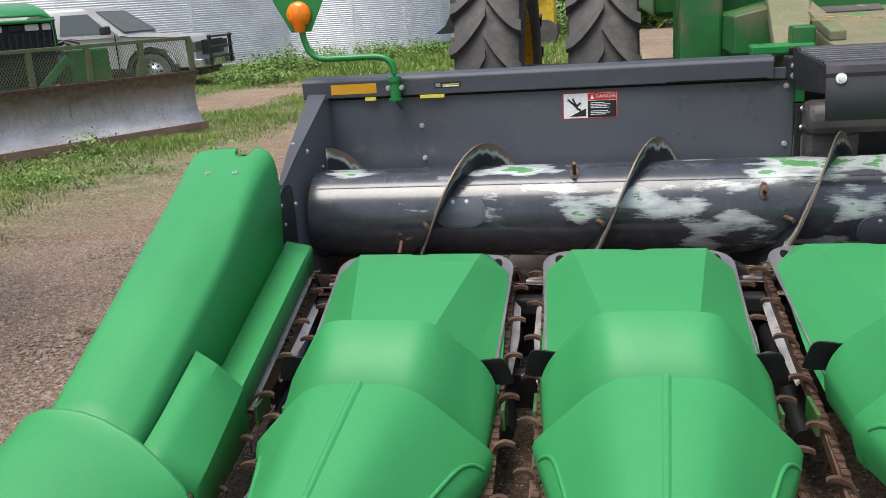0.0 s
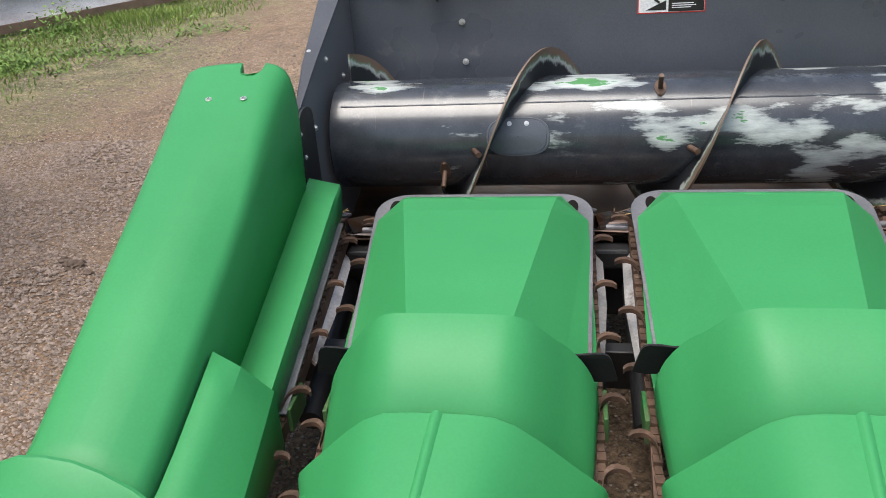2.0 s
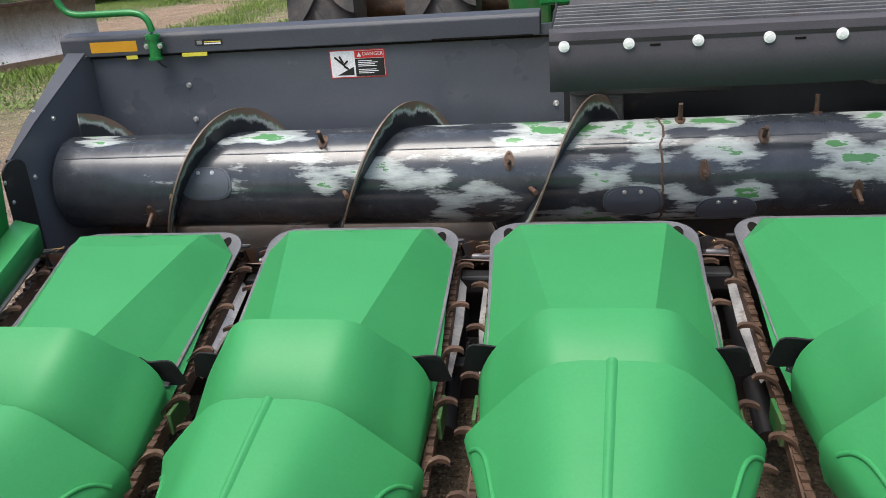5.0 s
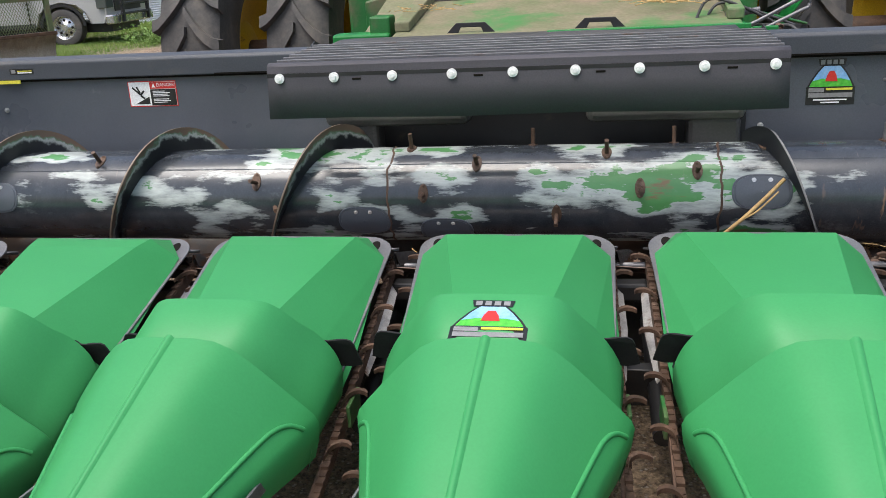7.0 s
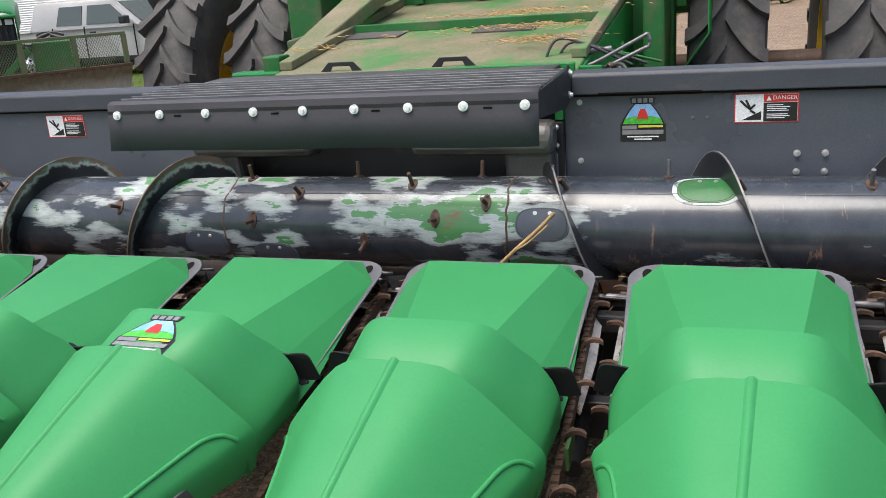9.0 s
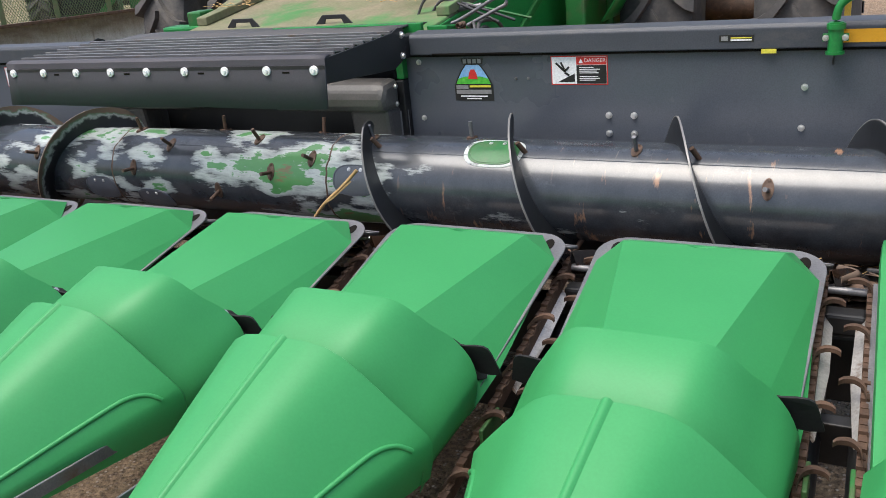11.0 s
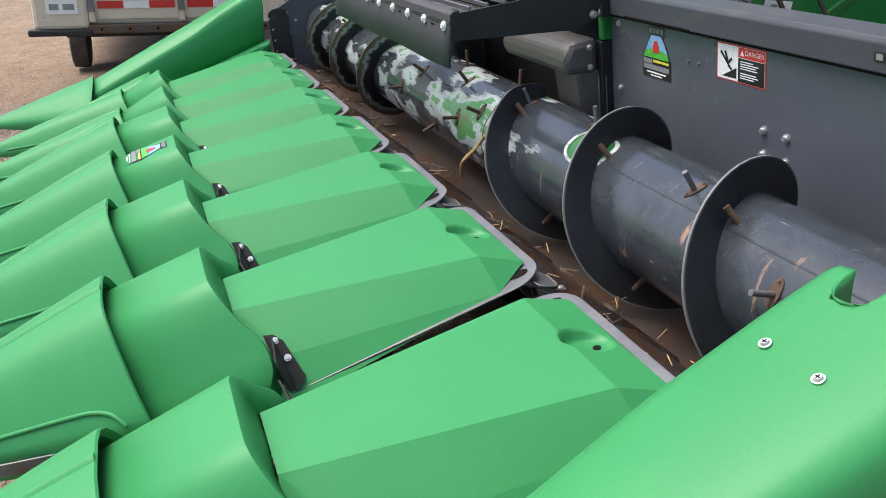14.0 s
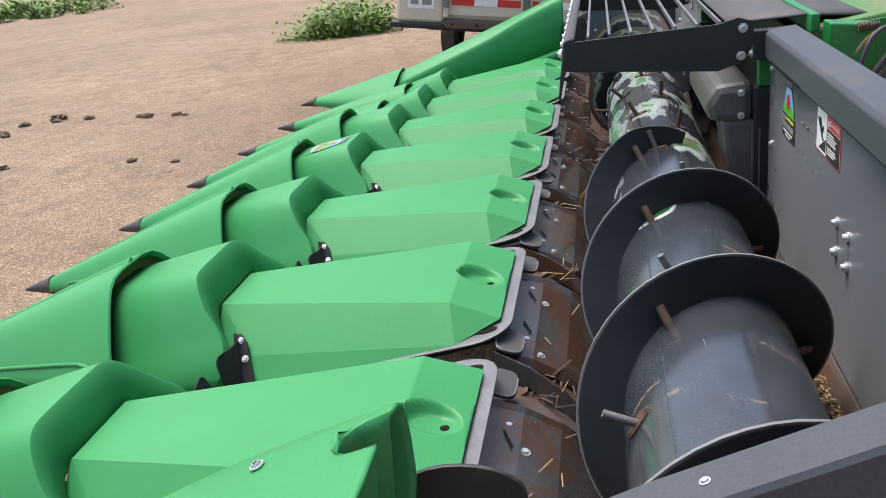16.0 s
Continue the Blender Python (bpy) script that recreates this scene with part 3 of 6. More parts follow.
    part("snout_tip", lifted(bm), RUBBER, hood, "black worn snout tip", smooth=40)
    # the grey plate under the hood, rounded behind
    def plate_z(y):
        return 0.640 + 0.20 * y + 0.6 * min(0.0, lip_up) * min(1.0, max(0.0, -y / 0.64))
    out = []
    for s, a0, a1 in ((1, 0, 90), (-1, 90, 180)):
        for k in range(7):
            a = radians(a0 + (a1 - a0) * k / 6)
            out.append((s * 0.228 + 0.100 * math.cos(a), -0.072 + 0.096 * math.sin(a)))
    out = [(0.306, -0.72)] + out + [(-0.306, -0.72)]
    part("deck_cover_plate", prism([(x, y, plate_z(y)) for x, y in out], (0, 0, 0.006)), STEEL, hood, "grey steel plate with rounded corners", bevel=0.002)
    for s in (1, -1):
        part("plate_slot", prism([(s * (0.268 + 0.017 * math.cos(a)), -0.045 + 0.032 * math.sin(a), plate_z(-0.045 + 0.032 * math.sin(a)) + 0.0075) for a in np.linspace(0, math.tau, 14)[:-1]], (0, 0, 0.001)), DARK, hood)
        # the rubber flap that guards the gap
        f = [(s * x, y, z + lip_up) for x, y, z in ((0.200, -0.724, 0.614), (0.240, -0.727, 0.606), (0.275, -0.730, 0.606), (0.305, -0.733, 0.612), (0.330, -0.736, 0.614), (0.342, -0.736, 0.609), (0.349, -0.734, 0.597), (0.365, -0.714, 0.530), (0.335, -0.706, 0.519), (0.300, -0.702, 0.518), (0.255, -0.700, 0.536))]
        flap = part("gap_flap", prism(f, (0, 0.005, 0.0015)), FLAP, hood, "black rubber guard flap")
        foot = [(s * x, y, z + lip_up) for x, y, z in ((0.198, -0.742, 0.616), (0.204, -0.716, 0.614), (0.226, -0.696, 0.601), (0.298, -0.664, 0.522), (0.310, -0.690, 0.496), (0.300, -0.718, 0.504))]
        part("flap_foot", prism(foot, (s * 0.003, 0.0, 0.003)), FLAP, flap)
        for px, py, pz in ((0.221, -0.716, 0.605), (0.258, -0.696, 0.568)):
            part("flap_bolt", bolt_bm((s * px, py, pz + lip_up), (s * 0.72, -0.02, 0.68), 0.0072, 0.006), ZINC, flap)
        # the hinge bracket low on the snout's side
        part("skid_bracket", box((s * 0.255 if s > 0 else -0.262, -1.55, 0.385), (0.262 if s > 0 else -0.255, -1.25, 0.420), pose(0, 0, 0.6 * ring_up, -3)), STEEL, hood, "grey steel hinge strap", bevel=0.002)
    part("bolt_hole", rod((0, -0.060, 0.630), (0, -0.060, 0.6535), 0.010, 14), DARK, hood)
    return hood


def askew(ob):
    """Shears the rows to fit the camera's view: the front of each part leans towards +x, the snout's tip less so."""
    for o in (ob, *ob.children_recursive):
        if o.type == "MESH":
            for v in o.data.vertices:
                y = v.co.y
                v.co.x += 0.042 * min(1.1, max(0.0, -y)) - 0.05 * min(1.0, max(0.0, -1.1 - y))


# hoods and snouts set higher towards the right end to fit the camera's view
for i, (lip_up, ring_up) in enumerate(((-0.060, -0.135), (-0.042, -0.112), (-0.018, -0.012), (0.000, -0.002), (0.004, 0.006), (0.012, 0.010), (-0.005, -0.020))):
    hood = build_hood(lip_up, ring_up)
    askew(hood)
    hx = (i - 3) * PITCH
    hood.location = (hx, -0.009 * hx, 0.017 * hx)


# ---- end dividers ----
def build_divider():
    """The tall rounded divider at the left end; the one at the right end is its mirror image."""
    div = thing("end_divider", "tall rounded green plastic end divider with notched rear edge", "corn head divider", "end dividers of the corn head")
    prof = [(-0.190, -0.62), (-0.194, -0.40), (-0.196, -0.20), (-0.195, -0.085), (-0.188, -0.040), (-0.172, -0.016), (-0.142, -0.005), (-0.085, -0.001), (-0.0305, 0.0), (-0.0295, 0.0), (-0.026, 0.0), (-0.014, 0.0),
            (0.004, -0.0004), (0.024, -0.001), (0.038, -0.002), (0.0455, -0.0025), (0.0465, -0.0026), (0.076, -0.009), (0.098, -0.024), (0.111, -0.048), (0.119, -0.088), (0.124, -0.150)]
    notch = {9: 0.028, 10: 0.042, 11: 0.056, 12: 0.062, 13: 0.058, 14: 0.045, 15: 0.028}
    cx = -2.950
    ys = [0.088, 0.078, 0.062, 0.040, 0.005, -0.05] + list(np.linspace(-0.12, -1.22, 12))
    bm = bmesh.new()
    grid = []
    for n, y in enumerate(ys):
        zl = 0.645 + 0.277 * y
        row = []
        for k, (dx, dz) in enumerate(prof):
            yy = y - notch.get(k, 0.0) * max(0.0, 1 - n / 5)
            if y > 0.045:
                yy -= 0.012 * max(0.0, (abs(dx) - 0.12) / 0.05)
            ztop = 1.030 + 0.375 * yy
            if dx > -0.04:
                dz = min(dz, -0.075 * min(1.0, max(0.0, -y / 0.45)) * ((dx + 0.04) / 0.164) ** 2)
            if dx < -0.03:
                dx = -0.03 + (dx + 0.03) * (1.0 + (0.17 * min(1.0, (y + 0.25) / 0.34) if y > -0.25 else 0.36 * (y + 0.25) / 0.97))
            row.append(bm.verts.new((cx + dx, yy, max(ztop + dz, 0.25) if k < 3 else ztop + dz)))
        back = 0.10 * max(0.0, (y + 0.02) / 0.135) if y > -0.02 else 0.0
        row.append(bm.verts.new((cx + 0.128, y - back * 0.5, zl + 0.012)))
        grid.append(row)
    for j in range(len(ys) - 1):
        for i in range(len(grid[0]) - 1):
            bm.faces.new((grid[j][i], grid[j][i + 1], grid[j + 1][i + 1], grid[j + 1][i]))
    rim = [v.co.copy() for v in grid[0][8:17]]
    part("notch_wall", loft([rim, [p + Vector((0, -0.004, -0.02)) for p in rim], [p + Vector((0, -0.012, -0.16)) for p in rim]]), GREEN, div, smooth=60, thick=0.004)
    part("upper_shell", bm, GREEN, div, smooth=40, thick=0.006)
    # the ledge beside the row
    rows = []
    for y in np.linspace(0.095, -0.86, 12):
        z = 0.656 + 0.277 * (y - 0.0)
        w = 0.230 - 0.004 * min(1.0, max(0.0, -y / 0.8))
        rows.append([(cx + 0.124, y, z + 0.014), (cx + w - 0.004, y - 0.02, z), (cx + w, y - 0.02, z - 0.020), (cx + w - 0.006, y - 0.02, z - 0.10)])
    part("row_ledge", loft(rows), GREEN, div, smooth=30, thick=0.005)
    fr = []
    for t in np.linspace(0, 1, 6):
        y = -0.796 - 0.42 * t
        fr.append([(cx + 0.130, y, 0.610 - 0.130 * t), (cx + 0.185, y + 0.01, 0.565 - 0.120 * t), (cx + 0.236 + 0.02 * t, y + 0.05, 0.475 - 0.095 * t), (cx + 0.238 + 0.02 * t, y + 0.05, 0.33 - 0.04 * t)])
    back = [(p[0] - 0.01, p[1] + 0.02, p[2] - 0.08) for p in fr[0]]
    part("front_ledge", loft([back] + fr), GREEN, div, smooth=20, thick=0.005)
    ring = [(-3.145, -1.195, 0.300), (-3.155, -1.190, 0.412), (-3.152, -1.185, 0.512), (-3.135, -1.180, 0.567), (-3.105, -1.177, 0.594), (-3.060, -1.175, 0.610),
            (-3.005, -1.175, 0.613), (-2.945, -1.177, 0.606), (-2.885, -1.183, 0.588), (-2.825, -1.191, 0.560), (-2.770, -1.203, 0.525), (-2.715, -1.217, 0.482), (-2.670, -1.231, 0.437), (-2.652, -1.240, 0.402), (-2.655, -1.250, 0.350), (-2.670, -1.255, 0.300)]
    ring = [Vector(p) for p in ring]
    mid = Vector((-2.95, -1.15, 0.40))
    rolled = [mid + (p - mid) * 1.004 + Vector((0, -0.008, 0.0)) for p in ring]
    inner = [mid + (p - mid) * 0.955 + Vector((0, -0.02, 0)) for p in ring]
    tip = Vector((-3.030, -2.050, 0.376))
    rows = snout_rows([p + Vector((0, -0.015, -0.004)) for p in ring], tip)
    part("snout", loft([inner, ring, rolled] + rows), GREEN, div, smooth=32)
    bm = bmesh.new()
    add_rod(bm, tip + Vector((0, 0.130, 0.017)), tip + Vector((0, -0.01, -0.002)), 0.040, 14, 0.006)
    part("snout_tip", bm, RUBBER, div, "black worn snout tip", smooth=40)
    for dx in (-0.079, 0.025):
        screw = part("screw", bolt_bm((cx + dx, -0.08, 1.0), (0, -0.36, 1), 0.0072, 0.0055), ZINC, div, "zinc cross-head screw")
        n = Vector((0, -0.36, 1)).normalized()
        c = Vector((cx + dx, -0.08, 1.0)) + n * 0.0056
        u, v = Vector((1, 0, 0)), n.cross(Vector((1, 0, 0)))
        bm = bmesh.new()
        for p, q in ((u, v), (v, u)):
            bm.faces.new([bm.verts.new(c + p * a * 0.0042 + q * b * 0.0010) for a, b in ((-1, -1), (1, -1), (1, 1), (-1, 1))])
        part("cross_slot", bm, DARK, screw)
    # flat seal strip and blade under the ledge
    part("seal_strip", box((cx + 0.218, -0.72, -0.004), (cx + 0.240, 0.02, 0.002), pose(0, 0, 0.570, 15.5)), STEEL, div, "grey steel edge strip")
    return div


def mirrored(ob):
    """The mirror image of a thing and its parts, with meshes of its own."""
    twin = tagged(new(ob.name), ob["label"], ob["category"], ob.get("group", ""))
    made = {ob: twin}
    for o in ob.children_recursive:
        me = o.data.copy()
        me.transform(Matrix.Diagonal((-1, 1, 1, 1)))
        me.flip_normals()
        c = new(o.name.split(".")[0], me)
        c.parent = made[o.parent]
        if "label" in o:
            c["label"] = o["label"]
        for md in o.modifiers:
            k = c.modifiers.new(md.name, md.type)
            if md.type == "SOLIDIFY":
                k.thickness, k.offset = md.thickness, md.offset
            else:
                k.width, k.segments, k.limit_method, k.angle_limit = md.width, md.segments, md.limit_method, md.angle_limit
        made[o] = c
    return twin


divider = build_divider()
twin = mirrored(divider)
askew(divider)
askew(twin)
divider.location = (0.0, -0.092, -0.012)
twin.location = (0.022, -0.084, 0.060)


# ---- row units in the gaps ----
def build_row_unit():
    """Two gathering chains with lugs over a pair of deck plates, in the gap between two hoods."""
    unit = thing("row_unit", "rusty gathering chains and deck plates in the gap", "row unit", "row units of the corn head")

    def zt(y):
        return 0.568 + 0.215 * y
    for s in (1, -1):
        rows = []
        for y in (0.0, -0.02, -0.3, -0.8, -1.25, -1.27):
            z = zt(y)
            rows.append([(s * 0.050, y, z), (s * 0.072, y, z), (s * 0.072, y, z - 0.035), (s * 0.050, y, z - 0.035)])
        part("chain_guide", loft(rows, True, True), RUST, unit, "rusty iron chain guide")
        bm = bmesh.new()
        for k in range(47):
            y = 0.0 - k * 0.027
            w = 0.010 if k % 2 else 0.008
            add_box(bm, (s * 0.060 - w, y - 0.0145, zt(y) - 0.004), (s * 0.060 + w, y + 0.0145, zt(y) + (0.010 if k % 2 else 0.007)), Matrix.Identity(4))
        chain = part("gathering_chain", bm, RUST, unit, "rusty roller chain")
        for k in range(7):
            y = -0.035 - k * 0.205 - (0.10 if s < 0 else 0.0)
            pts = smooth_line([(s * 0.062, y - 0.040, zt(y) + 0.012), (s * 0.056, y + 0.004, zt(y) + 0.016), (s * 0.036, y + 0.026, zt(y) + 0.018), (s * 0.012, y + 0.022, zt(y) + 0.018), (s * 0.000, y + 0.006, zt(y) + 0.018)], 4)
            rows = []
            for j, p in enumerate(pts):
                w = 0.018 * (1 - 0.5 * j / (len(pts) - 1))
                rows.append([p + Vector((0, -w, 0)), p + Vector((0, w * 0.3, 0)), p + Vector((0, w * 0.3, 0.012)), p + Vector((0, -w, 0.012))])
            part("lug", loft(rows, True, True), RUST, chain)
        rows = [[(s * a, y, zt(y) - 0.050), (s * 0.056, y, zt(y) - 0.032), (s * 0.060, y, zt(y) - 0.038), (s * (a + 0.004), y, zt(y) - 0.058)] for y, a in ((-0.10, 0.044), (-0.13, 0.028), (-0.32, 0.024), (-0.56, 0.040))]
        part("deck_plate", loft(rows, True, True), BRIGHT_STEEL, unit, "bright worn steel deck plate")
        part("green_bracket", box((s * 0.046 - 0.006, -0.80, zt(-0.75) - 0.055), (s * 0.046 + 0.006, -0.68, zt(-0.75) + 0.012)), GREEN_PAINT, unit, "green painted bracket", bevel=0.003)
        part("stalk_roll", rod((s * 0.066, -0.05, 0.37), (s * 0.066, -0.60, 0.24), 0.034, 12), BLACK, unit, "dark fluted stalk roll", smooth=40)
    part("cross_rod", rod((-0.08, -0.005, zt(0) - 0.022), (0.08, -0.005, zt(0) - 0.022), 0.011, 10), STEEL, unit, "worn steel cross rod", smooth=40)
    part("gearbox", box((-0.055, -0.085, zt(0) - 0.125), (0.055, -0.018, zt(0) - 0.062)), BLACK, unit, "black gearbox", bevel=0.01)
    part("wear_plate", prism([(-0.05, 0.02, zt(0) - 0.06), (0.05, 0.02, zt(0) - 0.06), (0.035, 0.07, zt(0.07) - 0.05), (-0.035, 0.07, zt(0.07) - 0.05)], (0, 0, 0.006)), RUST, unit, "rusty wear plate")
    bm = box((-0.30, -0.02, 0.02), (0.30, 0.02, 0.16), pose(0, -0.35, 0.20, 12))
    part("support_beam", bm, BLACK, unit, "black frame beam", bevel=0.004)
    return unit


unit = build_row_unit()
askew(unit)
for i in range(8):
    m = pose((i - 3.5) * PITCH, -0.009 * (i - 3.5) * PITCH, 0.017 * (i - 3.5) * PITCH)
    if i == 3:
        unit.matrix_basis = m
    else:
        copy_thing(unit, m)


# ---- trough, back panels, beam and end panels ----
AX_Y, AX_Z, TUBE_R, FLIGHT_R = 0.46, 0.68, 0.186, 0.28


def build_frame():
    fr = thing("header_frame", "slate-grey painted steel trough and frame of the corn head", "corn head frame")
    # trough: from under the hoods, round below the auger, up to the back panels
    prof = [(0.02, 0.515), (0.08, 0.505), (0.15, 0.472), (0.22, 0.428), (0.30, 0.380), (0.42, 0.352), (0.54, 0.350), (0.64, 0.378), (0.72, 0.425), (0.770, 0.490), (0.785, 0.56)]
    rows = [[(x, y, z) for y, z in prof] for x in np.linspace(-2.86, 2.86, 17)]
    part("trough_floor", loft(rows), DIRTY_DECK, fr, "dirty rust-stained trough floor", smooth=40, thick=0.01)
    part("lower_beam", box((-2.86, 0.00, 0.22), (2.86, 0.10, 0.435)), BLACK, fr, "black front frame beam", bevel=0.01)
    for s, x0, x1 in ((-1, -2.86, -0.868), (1, 0.838, 2.86)):
        panel = part("back_panel", box((x0, 0.785, 0.50), (x1, 0.800, 1.180)), SLATE, fr, "slate-grey back panel with scuffs", bevel=0.002)
        outline = [(0.762, 1.138), (0.762, 1.210), (0.772, 1.224), (0.850, 1.232), (0.862, 1.223), (0.862, 1.136), (0.805, 1.136), (0.805, 1.166), (0.774, 1.138)]
        a, b = (x0 - 0.115, x1 - 0.085) if s < 0 else (x0 + 0.035, x1 + 0.06)
        part("top_beam", prism([(a, y, z) for y, z in outline], (b - a, 0, 0)), SLATE_TOP, fr, "slate-grey folded top beam", bevel=0.004)
        # the beam's shadow line, added as a thin near-black strip
        part("beam_seam", box((x0 + 0.004, 0.772, 1.129), (x1 - 0.004, 0.784, 1.1365)), DARK, fr, "dark strip for the shadow line under the beam")
        part("beam_slot", box((s * 1.18 - 0.20, 0.758, 1.139), (s * 1.18 + 0.20, 0.766, 1.145)), DARK, fr)
        for bx, bz in ((2.44, 1.000), (2.435, 0.854), (0.90, 1.106), (0.90, 0.866)):
            part("panel_bolt", bolt_bm((s * bx, 0.785, bz), (0, -1, 0), 0.009, 0.010), ZINC, fr)
        if s > 0:
            for bx, bz in ((1.731, 0.890), (1.831, 0.890), (1.731, 0.818), (1.831, 0.818)):
                part("panel_bolt", bolt_bm((bx, 0.785, bz), (0, -1, 0), 0.010, 0.014), ZINC, fr)
            for bx in (1.345, 1.400):
                part("panel_bolt", bolt_bm((bx, 0.785, 1.035), (0, -1, 0), 0.005, 0.006), STEEL, fr)
        # end panel with its sloping top flange
        ex = s * 2.86
        pts = [(0.80, 0.32), (0.10, 0.36), (0.085, 0.62), (0.10, 0.880), (0.30, 0.975), (0.68, 1.135), (0.80, 1.15)]
        end = part("end_panel", prism([(ex, y, z) for y, z in pts], (s * 0.008, 0, 0)), SLATE, fr, "slate-grey end panel")
        for y, z in ((0.16, 0.84), (0.16, 0.70), (0.15, 0.55), (0.42, 0.96), (0.60, 0.86), (0.22, 0.78)):
            part("panel_bolt", bolt_bm((ex, y, z), (-s, 0, 0), 0.008, 0.008), ZINC, end)
        fl = [(0.10, 0.880, 0.012), (0.30, 0.975, 0.040), (0.74, 1.160, 0.080)]
        if s > 0:
            fl = [(0.10, 0.880, 0.075), (0.30, 0.975, 0.075), (0.74, 1.160, 0.075)]
        rows = [[(ex - s * 0.002, y, z + 0.001), (ex + s * w, y, z + 0.004), (ex + s * (w + 0.005), y, z - 0.004), (ex + s * (w + 0.005), y, z - 0.060)] for y, z, w in fl]
        flange = part("end_flange", loft(rows), SLATE_TOP, fr, "pale scuffed slate flange", thick=0.005)
        part("flange_bolt", bolt_bm((ex + s * 0.035, 0.36, 1.003), (0, -0.4, 1), 0.0055, 0.004), ZINC, flange)
        sh = []
        for a in np.linspace(0, math.pi, 13):
            sh.append(((0.060 if s > 0 else 0.090) + (0.085 if s > 0 else 0.07) * math.cos(a), (0.945 if s > 0 else 0.84) + 0.045 * math.sin(a)))
        sh += [(sh[-1][0], 0.52), (sh[0][0], 0.50)]
        shield = part("end_shield", prism([(ex - s * 0.012, y, z) for y, z in sh], (-s * 0.008, 0, 0)), BLACK, fr, "black rounded end shield", bevel=0.002)
        for z in (0.90, 0.82, 0.74, 0.66, 0.58):
            part("shield_bolt", bolt_bm((ex - s * 0.02, 0.02 + 0.02 * (z < 0.8), z), (-s, 0, 0), 0.006, 0.006), ZINC, shield)
        # gusset plates and dark housing beside the feeder opening
        ox = -0.868 if s < 0 else 0.838
        hx = ox - s * 0.17
        part("gusset", box((min(ox, ox - s * 0.035), 0.75, 1.040), (max(ox, ox - s * 0.035), 0.79, 1.150)), GREEN_BRIGHT, fr, "bright green gusset beside the opening", bevel=0.004)
        part("opening_post", box((min(ox, ox - s * 0.045), 0.74, 0.50), (max(ox, ox - s * 0.045), 0.84, 1.036)), BLACK, fr, "black post beside the feeder opening", bevel=0.004)
        part("deflector", loft([[(ox, 0.76, z), (ox - s * 0.10, 0.70, z), (hx, 0.78, z - 0.02), (hx, 0.86, z - 0.02)] for z in (0.52, 0.80, 0.905)]), STEEL, fr, "grey worn deflector plate", thick=0.005)
        hb = part("shaft_guard", prism([(ox - s * 0.02, 0.74, 0.915), (ox - s * 0.02, 0.60, 0.925), (ox - s * 0.02, 0.585, 0.985), (ox - s * 0.02, 0.62, 1.045), (ox - s * 0.02, 0.74, 1.055)], (-s * 0.60, 0, 0)), WORN_PLASTIC, fr, "worn grey-black plastic shaft guard", bevel=0.028)
        part("guard_skirt", prism([(ox - s * 0.03, 0.775, 0.60), (ox - s * 0.03, 0.70, 0.62), (ox - s * 0.03, 0.655, 0.80), (ox - s * 0.03, 0.64, 0.93), (ox - s * 0.03, 0.775, 0.93)], (-s * 0.20, 0, 0)), WORN_PLASTIC, hb, "scuffed plastic skirt", bevel=0.02)
        for y, z in ((0.70, 1.02), (0.70, 0.945)):
            part("guard_bolt", bolt_bm((ox - s * 0.018, y, z), (s, 0, 0), 0.009, 0.008), ZINC, hb)
        for y, z in ((0.728, 1.19), (0.728, 1.150)):
            part("hinge_bolt", bolt_bm((ox + s * 0.015, y, z), (0, -1, 0.1), 0.010, 0.012), ZINC, fr)
        part("hinge_plate", box((min(ox - s * 0.02, ox + s * 0.035), 0.728, 1.13), (max(ox - s * 0.02, ox + s * 0.035), 0.86, 1.222)), BLACK, fr, "black hinge plate", bevel=0.004)
    # closing walls added so nothing shows through; black on the throat sheet is shade
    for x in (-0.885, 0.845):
        part("throat_side", box((x, 0.795, 0.30), (x + 0.015, 0.915, 1.19)), BLACK, fr, "black wall closing the throat")
    part("feeder_throat", box((-0.866, 0.872, 0.30), (0.836, 0.890, 1.19)), BLACK, fr, "black sheet standing for the shaded feeder throat")
    # a hinged apron behind each hood, with a folded ridge and a litter-filled valley between neighbours
    slope = [(-0.030, 0.592), (0.060, 0.566), (0.140, 0.522), (0.205, 0.462), (0.260, 0.405)]
    for i in range(8):
        x = (i - 3.5) * PITCH
        rise = 0.017 * x
        rows = [[(x + dx - 0.10 * (y + 0.03), y, z + rise - sink) for y, z in slope] for dx, sink in ((-0.150, 0.012), (-0.060, 0.040), (0.050, 0.046), (0.150, 0.016))]
        part("valley_sheet", loft(rows), DIRTY_DECK, fr, "brown stained sheet in the valley", smooth=30, thick=0.004)
        ridge = []
        for (y, z), w in zip(slope, (0.010, 0.014, 0.016, 0.015, 0.010)):
            q = x - 0.045 + 0.42 * (y + 0.03)
            ridge.append([(q - w, y, z + rise - 0.030), (q - w * 0.35, y, z + rise + 0.014), (q + w * 0.35, y, z + rise + 0.014), (q + w * 1.6, y, z + rise - 0.034)])
        part("apron_fold", loft(ridge, False, False), BLACK_APRON, fr, "raised dark fold between aprons", thick=0.004)
        for s in (1, -1):
            hoop = [(x + s * 0.105 + 0.062 * math.copysign(abs(math.cos(a)) ** 0.6, math.cos(a)), 0.005 + 0.034 * math.copysign(abs(math.sin(a)) ** 0.6, math.sin(a))) for a in np.linspace(0, math.tau, 25)[:-1]]
            flap = part("corner_flap", prism([(px, py, 0.601 + rise - 0.30 * py) for px, py in hoop], (0, 0, 0.005)), RUBBER, fr, "black rounded corner flap")
